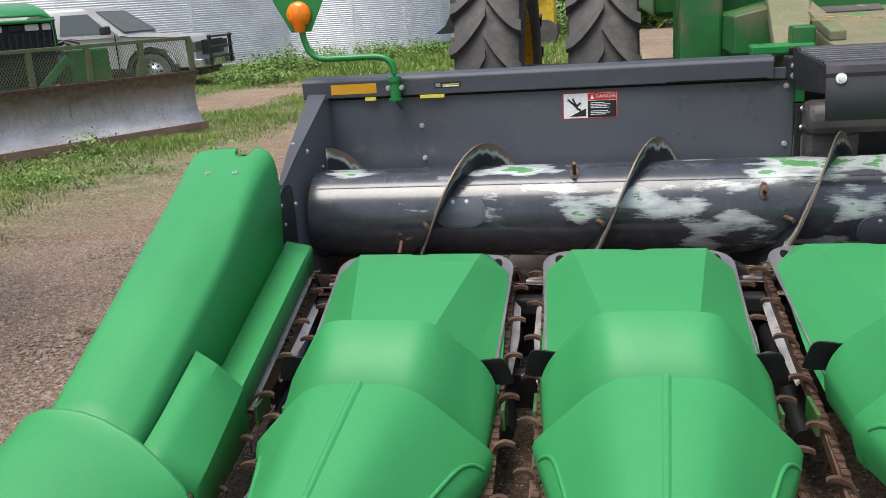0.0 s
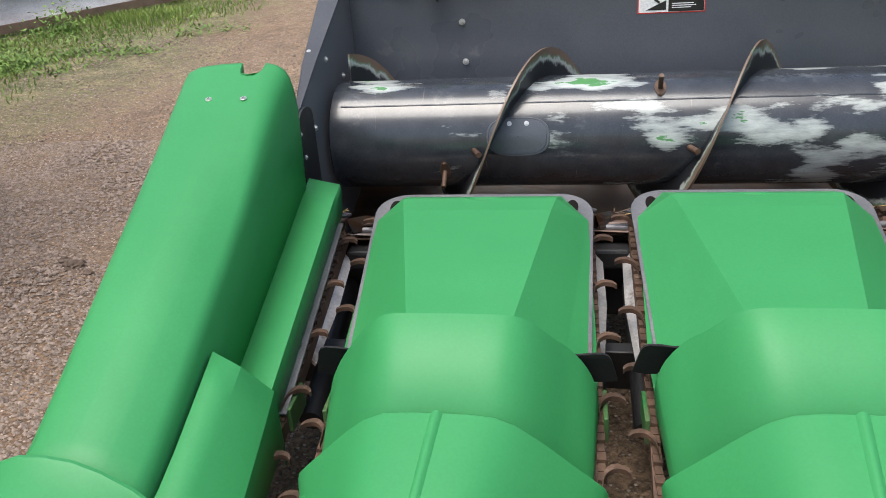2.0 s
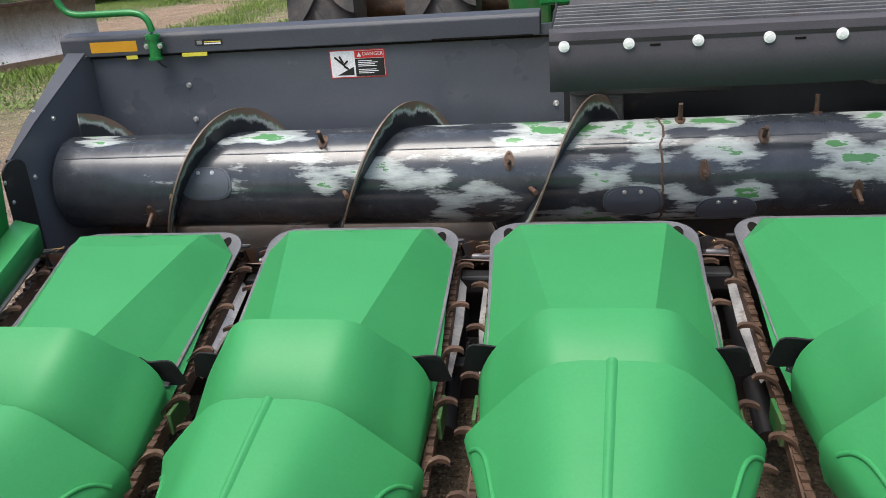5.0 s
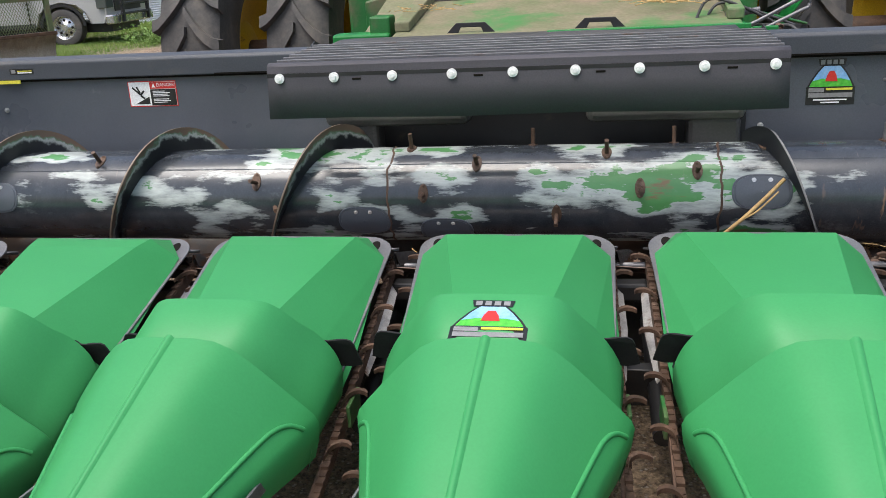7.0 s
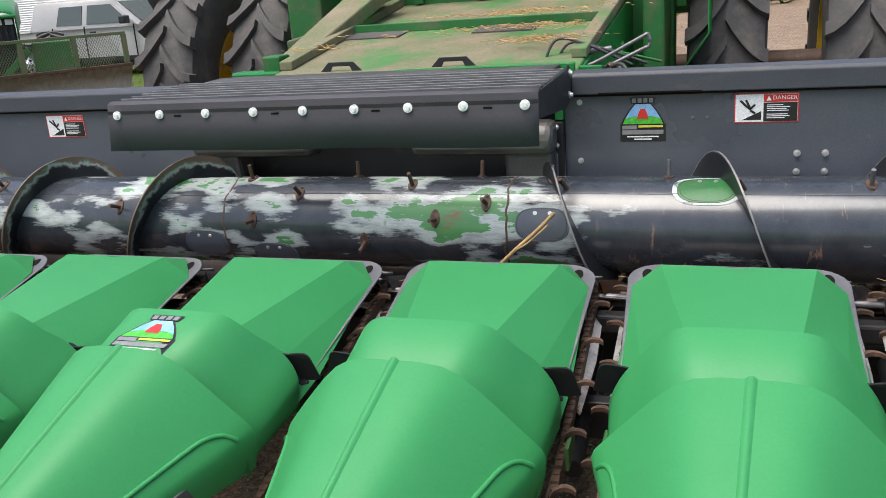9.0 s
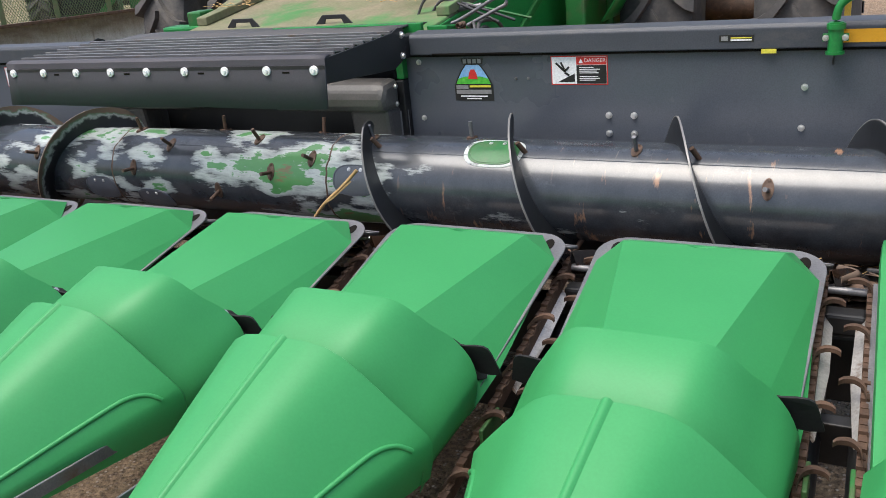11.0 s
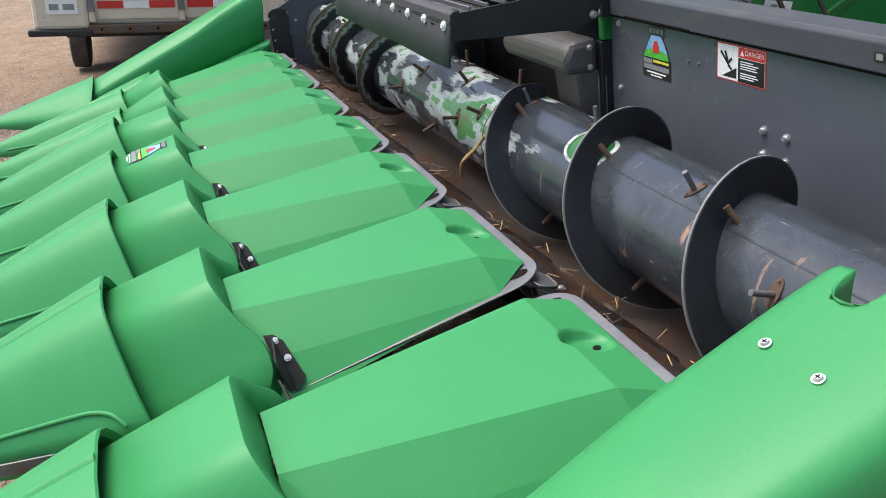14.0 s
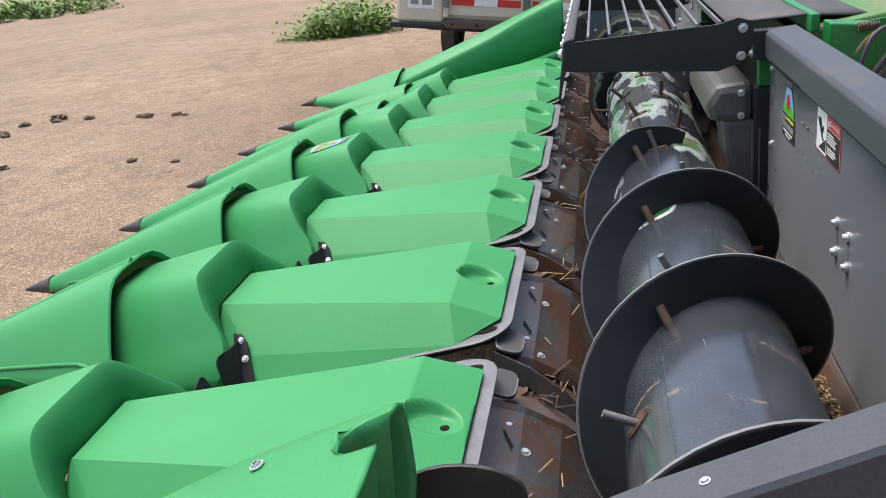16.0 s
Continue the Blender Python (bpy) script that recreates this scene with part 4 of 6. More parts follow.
            part("flap_rim", pipe([(px, py, 0.608 + rise - 0.30 * py) for px, py in hoop[-6:] + hoop[:8]], 0.0028, 6), STEEL, flap, "bare steel rim", smooth=60)
        x, rise = (i - 3) * PITCH + 0.06, 0.017 * ((i - 3) * PITCH)
        if i > 6:
            break
        rows = [[(x + dx, y, z + rise + up) for y, z in slope] for dx, up in ((-0.262, 0.012), (-0.250, 0.002), (-0.09, 0.0), (0.10, 0.001), (0.235, 0.002), (0.250, -0.018))]
        apron = part("trough_apron", loft(rows), BLACK_APRON, fr, "wet glossy grey apron with brown stains", thick=0.004)
        for k in range(4):
            part("hinge_knuckle", rod((x - 0.280 + k * 0.078, -0.034, 0.600 + rise), (x - 0.206 + k * 0.078, -0.034, 0.600 + rise), 0.011, 10), BLACK, apron, "black hinge knuckle", smooth=40)
        for dx, y in ((-0.193, 0.030), (-0.111, 0.070), (0.129, 0.036), (0.200, 0.075)):
            part("apron_bolt", bolt_bm((x + dx, y, 0.585 + rise - 0.29 * (y + 0.03) + 0.002), (0, 0.30, 1), 0.0095, 0.008), ZINC, apron)
        for dx in (-0.135, 0.070):
            part("apron_slot", prism([(x + dx + a, 0.035 + b, 0.5775 + rise - 0.29 * b) for a, b in ((-0.030, -0.010), (-0.024, -0.013), (0.030, 0.010), (0.024, 0.013))], (0, 0, 0.0015)), DARK, apron)
    return fr


build_frame()


# ---- auger ----
def polar(x, r, deg):
    a = radians(deg)
    return Vector((x, r * math.cos(a), r * math.sin(a)))


def build_auger():
    au = thing("auger", "worn slate-grey auger with primer, green and rust patches", "auger", at=(0, AX_Y, AX_Z))
    rows = []
    for x in [-2.84, -2.835] + list(np.linspace(-2.83, 2.83, 60)) + [2.835, 2.84]:
        r = TUBE_R - (0.006 if abs(x) > 2.837 else 0.0)
        rows.append([polar(x, r, k * 360 / 64) for k in range(64)])
    part("tube", loft(rows, True, True), AUGER, au, smooth=40)
    part("axle", rod((-2.90, 0, 0), (2.90, 0, 0), 0.05, 20), BLACK, au, smooth=40)
    for side, top, pitch, x_in, x_out, paint in ((-1, -0.76, 0.685, -0.62, -2.80, FLIGHT_WORN), (1, 0.83, 0.625, 0.80, 2.80, FLIGHT_DARK)):
        turns = abs(x_out - x_in) / pitch
        whole = math.ceil(turns)
        for w in range(whole):
            n = 48
            bm_rows = []
            for k in range(n + 1):
                f = min(w + k / n, turns)
                x = x_in + side * f * pitch
                deg = 90 + (x - top) / pitch * 360 * (1 if side > 0 else -1)
                ro = FLIGHT_R * (1.0 if f > 0.12 else 0.80 + 0.20 * f / 0.12) + 0.001 * noise.noise((x * 9, deg * 0.02, side))
                t = 0.0035
                bm_rows.append([polar(x - t, TUBE_R - 0.004, deg), polar(x - t, ro, deg), polar(x + t, ro, deg), polar(x + t, TUBE_R - 0.004, deg)])
            flight = part("flight", loft(bm_rows, True, True), paint, au, "worn helical flight" if side < 0 else "dark helical flight with bare rim", smooth=50)
            for k in (6, 22, 38):
                f = w + k / n
                if f > turns:
                    continue
                x = x_in + side * f * pitch
                deg = 90 + (x - top) / pitch * 360 * (1 if side > 0 else -1)
                a, b = polar(x + side * 0.020, FLIGHT_R - 0.050, deg), polar(x + side * 0.042, TUBE_R - 0.004, deg)
                part("brace", rod(a, b, 0.0095, 10), RUST, flight, "rusty round brace", smooth=40)
    # weld seams
    for x in (-0.52, 0.70):
        rows = []
        for k in range(65):
            deg = k * 360 / 64
            xx = x + 0.012 * noise.noise((k * 0.45, x, 0.0))
            rows.append([polar(xx - 0.006, TUBE_R - 0.001, deg), polar(xx - 0.002, TUBE_R + 0.0013, deg), polar(xx + 0.002, TUBE_R + 0.0013, deg), polar(xx + 0.006, TUBE_R - 0.001, deg)])
        part("weld_seam", loft(rows), RUST, au, "rusty weld seam")
    for x0, x1, deg in ((-0.52, 0.70, 128), (0.72, 2.80, 126), (-2.80, -0.54, 133)):
        part("long_seam", loft([[polar(x, TUBE_R - 0.001, deg - 1.2), polar(x, TUBE_R + 0.0022, deg - 0.3), polar(x, TUBE_R + 0.0022, deg + 0.3), polar(x, TUBE_R - 0.001, deg + 1.2)] for x in np.linspace(x0, x1, 24)]), AUGER, au, "long welded seam", smooth=60)
    # retracting fingers with diamond guides
    for x, deg in ((-1.75, 118), (-1.05, 150), (-0.45, 95), (-0.38, 165), (-0.18, 128), (0.02, 78), (0.12, 190), (0.30, 112), (0.42, 160), (0.55, 70), (0.62, 140), (0.86, 100), (1.28, 84), (1.95, 108), (2.40, 150), (-2.45, 205)):
        rim = []
        for k in range(12):
            a = k * math.tau / 12
            w, h = 0.019 * math.cos(a), 0.030 * math.sin(a) * (1 + 0.25 * abs(math.sin(a)))
            rim.append(polar(x + w, TUBE_R + 0.0035, deg + math.degrees(h / TUBE_R)))
        guide = part("finger_guide", prism(rim, polar(0, -0.006, deg)), RUST, au, "rusty diamond-shaped finger guide")
        lean = polar(0, 1, deg + 10)
        a = polar(x, TUBE_R - 0.02, deg)
        part("finger", rod(a, a + lean * 0.085, 0.0080, 10), STEEL if x > 0.7 else RUST, au, "round retracting finger", smooth=40)
        for s in (1, -1):
            p = polar(x, TUBE_R + 0.003, deg + s * 9)
            part("guide_bolt", bolt_bm(p, p - Vector((x, 0, 0)), 0.005, 0.004), RUST, guide)
    # oval hand-hole covers
    for x, deg, mat in ((-2.20, 168, SLATE), (-1.22, 40, GREEN_PAINT), (-0.62, 200, SLATE), (-0.30, 215, SLATE), (0.84, 165, SLATE), (1.42, 118, GREEN_PAINT)):
        outer = []
        for k in range(28):
            a = k * math.tau / 28
            cx, cy = math.copysign(abs(math.cos(a)) ** 0.65, math.cos(a)) * 0.100, math.copysign(abs(math.sin(a)) ** 0.8, math.sin(a)) * 0.062
            outer.append((cx, cy))
        rows = [[polar(x + cx * q, TUBE_R + r, deg + math.degrees(cy * q / TUBE_R)) for cx, cy in outer] for q, r in ((1.04, -0.002), (1.02, 0.003), (0.97, 0.003), (0.96, 0.0012), (0.93, 0.0012), (0.92, 0.003), (0.5, 0.003), (0.02, 0.003))]
        lid = part("hand_hole_cover", loft(rows, True), mat, au, "oval hand-hole cover", smooth=30)
        if mat is GREEN_PAINT:
            ring = [[polar(x + cx * q, TUBE_R + r, deg + math.degrees(cy * q / TUBE_R)) for cx, cy in outer] for q, r in ((1.22, -0.001), (1.19, 0.0018), (1.04, 0.0018))]
            part("worn_edge", loft(ring, True), PRIMER, lid, "pale worn ring round the cover", smooth=30)
        for s in (1, -1):
            p = polar(x + s * 0.028, TUBE_R + 0.003, deg - 13)
            part("cover_screw", bolt_bm(p, p - Vector((p.x, 0, 0)), 0.006, 0.004), ZINC, lid)
    return au


build_auger()


# ---- feeder cover over the opening ----
def build_feeder_cover():
    co = thing("feeder_cover", "black rubber-fronted cover with slats over the feeder opening", "feeder cover")
    x0, x1 = -0.889, 0.878
    rows = []
    for k, x in enumerate(np.linspace(x0, x1, 25)):
        sag = 0.004 * noise.noise((x * 2.3, 0, 0))
        rows.append([(x, 0.175, 1.244), (x, 0.153, 1.242), (x, 0.139, 1.233), (x, 0.130, 1.161), (x, 0.115 + sag, 1.051 + sag)])
    part("front_apron", loft(rows), APRON, co, "black rubber apron", smooth=35, thick=0.008)
    part("clamp_strip", box((x0, 0.1335, 1.196), (x1, 0.1365, 1.209)), BLACK, co)
    for x in (-0.842, -0.641, -0.431, -0.221, -0.012, 0.197, 0.406, 0.612, 0.832):
        bm = rod((x, 0.133, 1.192), (x, 0.126, 1.192), 0.0175, 20)
        add_rod(bm, (x, 0.127, 1.192), (x, 0.119, 1.192), 0.0095, 6)
        part("washer_bolt", bm, WHITE_PAINT, co, "white washer and bolt")
    for x in (-0.56, -0.13, 0.28, 0.70):
        part("vent_slot", box((x - 0.016, 0.131, 1.181), (x + 0.016, 0.1345, 1.188)), DARK, co)
    for k in range(7):
        y = 0.215 + k * 0.068
        part("slat", box((x0 + 0.01, y, 1.232 + k * 0.002), (x1 - 0.008, y + 0.009, 1.248 + k * 0.002)), STEEL, co, "thin worn steel slat", bevel=0.002)
    for x in (x0, x1 - 0.008):
        pts = [(0.139, 1.233), (0.139, 1.141), (0.62, 1.105), (0.70, 1.13), (0.735, 1.20), (0.72, 1.255), (0.68, 1.268), (0.62, 1.252)]
        side = part("side_plate", prism([(x, y, z) for y, z in pts], (0.008, 0, 0)), BLACK, co, "black steel side plate", bevel=0.002)
        for y, z in ((0.695, 1.235), (0.69, 1.150)):
            part("side_bolt", bolt_bm((x + 0.008, y, z), (1, 0, 0), 0.011, 0.014), ZINC, side)
    part("rear_apron", loft([[(x, 0.66, 1.245), (x, 0.90, 1.250 + 0.006 * noise.noise((x * 3, 1, 0))), (x, 1.09, 1.238), (x, 1.12, 1.215)] for x in np.linspace(-0.84, 0.80, 13)]), RUBBER, co, "black rubber rear flap", smooth=40, thick=0.008)
    for x in (-0.30, 0.265):
        pts = [(-0.115, 0), (-0.065, 0.050), (0.065, 0.050), (0.115, 0), (0.060, 0), (0.045, 0.030), (-0.045, 0.030), (-0.060, 0)]
        part("lift_handle", prism([(x + a, 1.105, 1.236 + b) for a, b in pts], (0, 0.008, 0)), BLACK, co, "black cut-out lift handle", bevel=0.002)
    return co


build_feeder_cover()


# ---- labels on the header ----
def flat(name, pts, material, parent, y, label=""):
    """A flat film shape facing -y."""
    return part(name, prism([(a, 0, b) for a, b in pts], (0, 0.001, 0)), material, parent, label)


def rect(x0, z0, x1, z1):
    return [(x0, z0), (x1, z0), (x1, z1), (x0, z1)]


def film(name, pts, material, parent, layer, label=""):
    y = -0.0009 * layer
    return part(name, prism([(a, y, b) for a, b in pts], (0, -0.0006, 0)), material, parent, label)


def build_danger_sign(at):
    w, h = 0.232, 0.113
    sg = thing("danger_sign", "white, red and black danger warning sticker on the slate panel", "warning sticker", "danger stickers", at=at)
    film("backing", rect(-w / 2, -h / 2, w / 2, h / 2), RED_PAINT, sg, 0)
    film("white_field", rect(-w / 2 + 0.004, -h / 2 + 0.004, w / 2 - 0.004, h / 2 - 0.004), WHITE_PAINT, sg, 1)
    film("red_header", rect(-0.010, 0.022, w / 2 - 0.005, h / 2 - 0.005), RED_PAINT, sg, 2)
    film("black_field", rect(-0.010, -h / 2 + 0.005, w / 2 - 0.005, 0.020), INK, sg, 2)
    me = text_mesh("DANGER", 0.0215)
    me.transform(pose(0.066, -0.0032, 0.038, 90))
    mesh_part("lettering", me, WHITE_PAINT, sg, "white lettering DANGER")
    film("triangle_mark", [(0.000, 0.028), (0.018, 0.028), (0.009, 0.046)], WHITE_PAINT, sg, 3)
    for z, a, b in ((0.011, 0.002, 0.060), (0.004, 0.002, 0.085), (-0.003, 0.002, 0.072), (-0.010, 0.002, 0.080), (-0.024, 0.002, 0.076), (-0.031, 0.002, 0.084), (-0.038, 0.002, 0.066)):
        film("text_bar", rect(a, z - 0.0015, b, z + 0.0015), WHITE_PAINT, sg, 3)
    film("slope_mark", [(-0.088, -0.045), (-0.018, -0.045), (-0.018, -0.012)], INK, sg, 2)
    for a, b, c, d in ((-0.095, 0.030, -0.058, -0.004), (-0.074, 0.032, -0.060, 0.004), (-0.060, -0.004, -0.040, 0.014), (-0.058, -0.008, -0.040, -0.020)):
        dx, dz = c - a, d - b
        n = math.hypot(dx, dz)
        ox, oz = -dz / n * 0.004, dx / n * 0.004
        film("slanted_bar", [(a - ox, b - oz), (c - ox, d - oz), (c + ox, d + oz), (a + ox, b + oz)], INK, sg, 3)
    return sg


build_danger_sign((-1.696, 0.7845, 1.058))
build_danger_sign((1.615, 0.7845, 1.066))


def build_emblem(name, label, w, m):
    """The maker's emblem as plain coloured shapes: grey bars, a blue field with a red block over green rows, a dark foot."""
    em = tagged(new(name), label, "sticker")
    em.matrix_basis = m
    bell = [(-0.46, -0.05), (0.46, -0.05), (0.40, 0.08), (0.29, 0.26), (0.17, 0.41), (-0.17, 0.41), (-0.29, 0.26), (-0.40, 0.08)]
    film("outline", [(a * w * 1.09, b * w * 1.06 + w * 0.005) for a, b in bell], INK, em, 0)
    film("top_bar", [(-w * 0.27, w * 0.42), (w * 0.27, w * 0.42), (w * 0.30, w * 0.57), (-w * 0.30, w * 0.57)], INK, em, 0)
    for a in (-0.20, -0.07, 0.06, 0.19):
        film("top_bar_face", rect(w * (a - 0.045), w * 0.445, w * (a + 0.045), w * 0.545), GREY_INK, em, 1)
    film("blue_field", [(a * w, b * w) for a, b in bell], BLUE_INK, em, 1)
    film("green_field", [(-w * 0.46, -w * 0.05), (w * 0.46, -w * 0.05), (w * 0.40, w * 0.08), (w * 0.2, w * 0.13), (-w * 0.2, w * 0.13), (-w * 0.40, w * 0.08)], LEAF_INK, em, 2)
    film("red_block", [(-w * 0.13, w * 0.07), (w * 0.13, w * 0.07), (w * 0.10, w * 0.20), (w * 0.05, w * 0.30), (-w * 0.05, w * 0.30), (-w * 0.10, w * 0.20)], RED_PAINT, em, 3)
    film("foot", rect(-w * 0.52, -w * 0.46, w * 0.52, -w * 0.05), INK, em, 0)
    film("yellow_line", rect(-w * 0.10, -w * 0.13, w * 0.46, -w * 0.08), LIME_INK, em, 3)
    film("name_bar", rect(-w * 0.47, -w * 0.17, -w * 0.14, -w * 0.08), GREY_INK, em, 3)
    film("name_bar", rect(-w * 0.47, -w * 0.29, w * 0.47, -w * 0.19), GREY_INK, em, 3)
    film("text_bar", rect(-w * 0.36, -w * 0.36, w * 0.36, -w * 0.33), WHITE_PAINT, em, 3)
    film("text_bar", rect(-w * 0.20, -w * 0.42, w * 0.20, -w * 0.39), WHITE_PAINT, em, 3)
    return em


build_emblem("emblem_sticker", "black, blue and green emblem sticker on the slate panel", 0.172, pose(1.152, 0.7845, 1.022))
build_emblem("emblem_sticker", "black, blue and green emblem sticker on the middle hood", 0.176, pose(0.037, -0.977, 0.7485, -77.5))


def build_small_label(at):
    lb = thing("maker_label", "small black label with a pale emblem on the beam", "label", "maker labels", at=at)
    film("backing", rect(-0.06, -0.012, 0.06, 0.012), INK, lb, 0)
    film("mark", rect(-0.052, -0.007, -0.030, 0.008), GREY_INK, lb, 1)
    film("yellow_line", rect(-0.02, 0.000, 0.052, 0.004), LIME_INK, lb, 1)
    film("text_bar", rect(-0.02, -0.008, 0.052, -0.003), WHITE_PAINT, lb, 1)


for sx in (-2.31, 2.21):
    build_small_label((sx, 0.7615, 1.177))
for sx in (-2.735, 2.64):
    tape = thing("reflector_tape", "amber reflective tape on the top beam", "reflector", "reflector tapes", at=(sx, 0.7615, 1.177))
    film("tape", rect(-0.105, -0.022, 0.105, 0.022), REFLECT, tape, 0)
for sx, w in ((-2.66, 0.05), (-2.38, 0.11), (2.32, 0.05)):
    tape = thing("tape_scrap", "pale yellow scrap of tape under the beam", "tape", "tape scraps", at=(sx, 0.764, 1.132))
    part("scrap", box((-w / 2, -0.004, -0.009), (w / 2, 0.0, 0.006)), LIME_INK, tape)


# ---- marker lamps on bent green arms ----
def build_marker(side):
    at = (side * 2.535, 0.728, 1.178)
    lamp = thing("marker_lamp", "amber marker lamp on a bent green tube arm", "marker lamp", "marker lamps", at=at)
    bm = rod((0, 0, -0.045), (0, 0, 0.050), 0.024, 16)
    add_rod(bm, (0, 0, -0.055), (0, 0, -0.045), 0.030, 16)
    add_rod(bm, (0, 0, 0.028), (0, 0, 0.046), 0.030, 16)
    add_box(bm, (-0.040, -0.006, -0.012), (0.040, 0.010, 0.012))
    clamp = part("clamp", bm, GREEN_BRIGHT, lamp, smooth=40)
    for x in (-0.03, 0.03):
        part("clamp_bolt", bolt_bm((x, -0.008, 0), (0, -1, 0), 0.008, 0.010), ZINC, clamp)
    s = side
    pts = smooth_line([(0, 0, 0.03), (0.0, 0, 0.075), (s * 0.018, 0, 0.115), (s * 0.070, 0, 0.136), (s * 0.22, 0, 0.138), (s * 0.325, 0, 0.142), (s * 0.372, 0, 0.170), (s * 0.395, 0, 0.225), (s * 0.400, 0, 0.262)], 6)
    part("arm", pipe(pts, 0.014, 14), GREEN_BRIGHT, lamp, "bent green tube arm", smooth=50)
    c = Vector((s * 0.405, 0.0, 0.335))
    pl = [(c.x - 0.045, 0.0, c.z - 0.075), (c.x + 0.045, 0.0, c.z - 0.075), (c.x + 0.115, 0.0, c.z + 0.06), (c.x + 0.118, 0.0, c.z + 0.30), (c.x - 0.118, 0.0, c.z + 0.30), (c.x - 0.115, 0.0, c.z + 0.06)]
    part("back_plate", prism(pl, (0, 0.006, 0)), GREEN_BRIGHT, lamp, "green steel lamp plate")
    bm = bmesh.new()
    bmesh.ops.create_uvsphere(bm, u_segments=20, v_segments=12, radius=0.056, matrix=Matrix.Translation(c + Vector((0, -0.008, 0))) @ Matrix.Diagonal((1, 0.55, 1, 1)))
    add_rod(bm, c + Vector((0, -0.01, -0.045)), c + Vector((0, -0.01, -0.075)), 0.030, 14, 0.022)
    part("lens", bm, AMBER, lamp, "amber plastic lens", smooth=60)
    part("lead", pipe(smooth_line([(0, 0.0, -0.055), (s * -0.006, 0.03, -0.085), (s * -0.012, 0.10, -0.115), (s * -0.03, 0.106, -0.135)], 5), 0.004, 8), RUBBER, lamp, "black cable lead")


build_marker(-1)
build_marker(1)


# ---- the combine behind the head ----
def add_tyre_lug(bm, R, y0, y1, deg, sweep, height):
    """One tread bar from the shoulder towards the middle, swept round the tyre. The wheel's axle lies along x."""
    rows = []
    for k in range(6):
        t = k / 5
        x = y0 + (y1 - y0) * t
        d = deg + sweep * t ** 1.7
        w = math.degrees((0.036 - 0.010 * t) / R)
        base, top = R - 0.03 - 0.03 * (1 - t), R + height * (0.55 + 0.45 * min(1, t * 2.5))
        rows.append([polar(x, base, d - w * 1.25), polar(x, top, d - w), polar(x, top, d + w), polar(x, base, d + w * 1.25)])
    vs = [[bm.verts.new(p) for p in row] for row in rows]
    for a, b in zip(vs, vs[1:]):
        for i in range(3):
            bm.faces.new((a[i], a[i + 1], b[i + 1], b[i]))
    bm.faces.new(vs[0])
    bm.faces.new(vs[-1][::-1])


def build_wheel(parent, at, R, width, rim_r, face):
    """A tractor wheel: tyre with swept lugs, and a dished rim on the side that face names."""
    wheel = new("wheel")
    wheel.parent, wheel.location = parent, at
    h = width / 2
    prof = [(-h * 0.80, rim_r), (-h * 0.98, rim_r + 0.10), (-h, R * 0.84), (-h * 0.93, R * 0.93), (-h * 0.75, R * 0.965), (0, R * 0.985), (h * 0.75, R * 0.965), (h * 0.93, R * 0.93), (h, R * 0.84), (h * 0.98, rim_r + 0.10), (h * 0.80, rim_r)]
    rows = [[polar(x, r, k * 360 / 64) for x, r in prof] for k in range(65)]
    tyre = part("tyre", loft(rows), TYRE, wheel, "dusty black tractor tyre", smooth=40)
    bm = bmesh.new()
    for k in range(22):
        a = k * 360 / 22
        add_tyre_lug(bm, R * 0.975, -h * 1.02, h * 0.02, a, -14, 0.050)
        add_tyre_lug(bm, R * 0.975, h * 1.02, -h * 0.02, a + 8.2, -14, 0.050)
    part("tread", bm, TYRE, tyre, "swept rubber tread lugs", smooth=30)
    rp = [(-h * 0.80, rim_r + 0.012), (-h * 0.80, rim_r - 0.02), (-h * 0.4, rim_r - 0.05), (h * 0.4, rim_r - 0.05), (h * 0.80, rim_r - 0.02), (h * 0.80, rim_r + 0.012)]
    rim = part("rim", loft([[polar(x, r, k * 360 / 48) for x, r in rp] for k in range(49)]), YELLOW, wheel, "yellow painted wheel rim", smooth=40)
    dp = [(face * h * 0.55, rim_r - 0.045), (face * h * 0.25, rim_r * 0.72), (face * h * 0.10, rim_r * 0.45), (face * h * 0.30, rim_r * 0.30), (face * h * 0.30, 0.01)]
    part("disc", loft([[polar(x, r, k * 360 / 48) for x, r in dp] for k in range(49)]), YELLOW, rim, smooth=40)
    return wheel


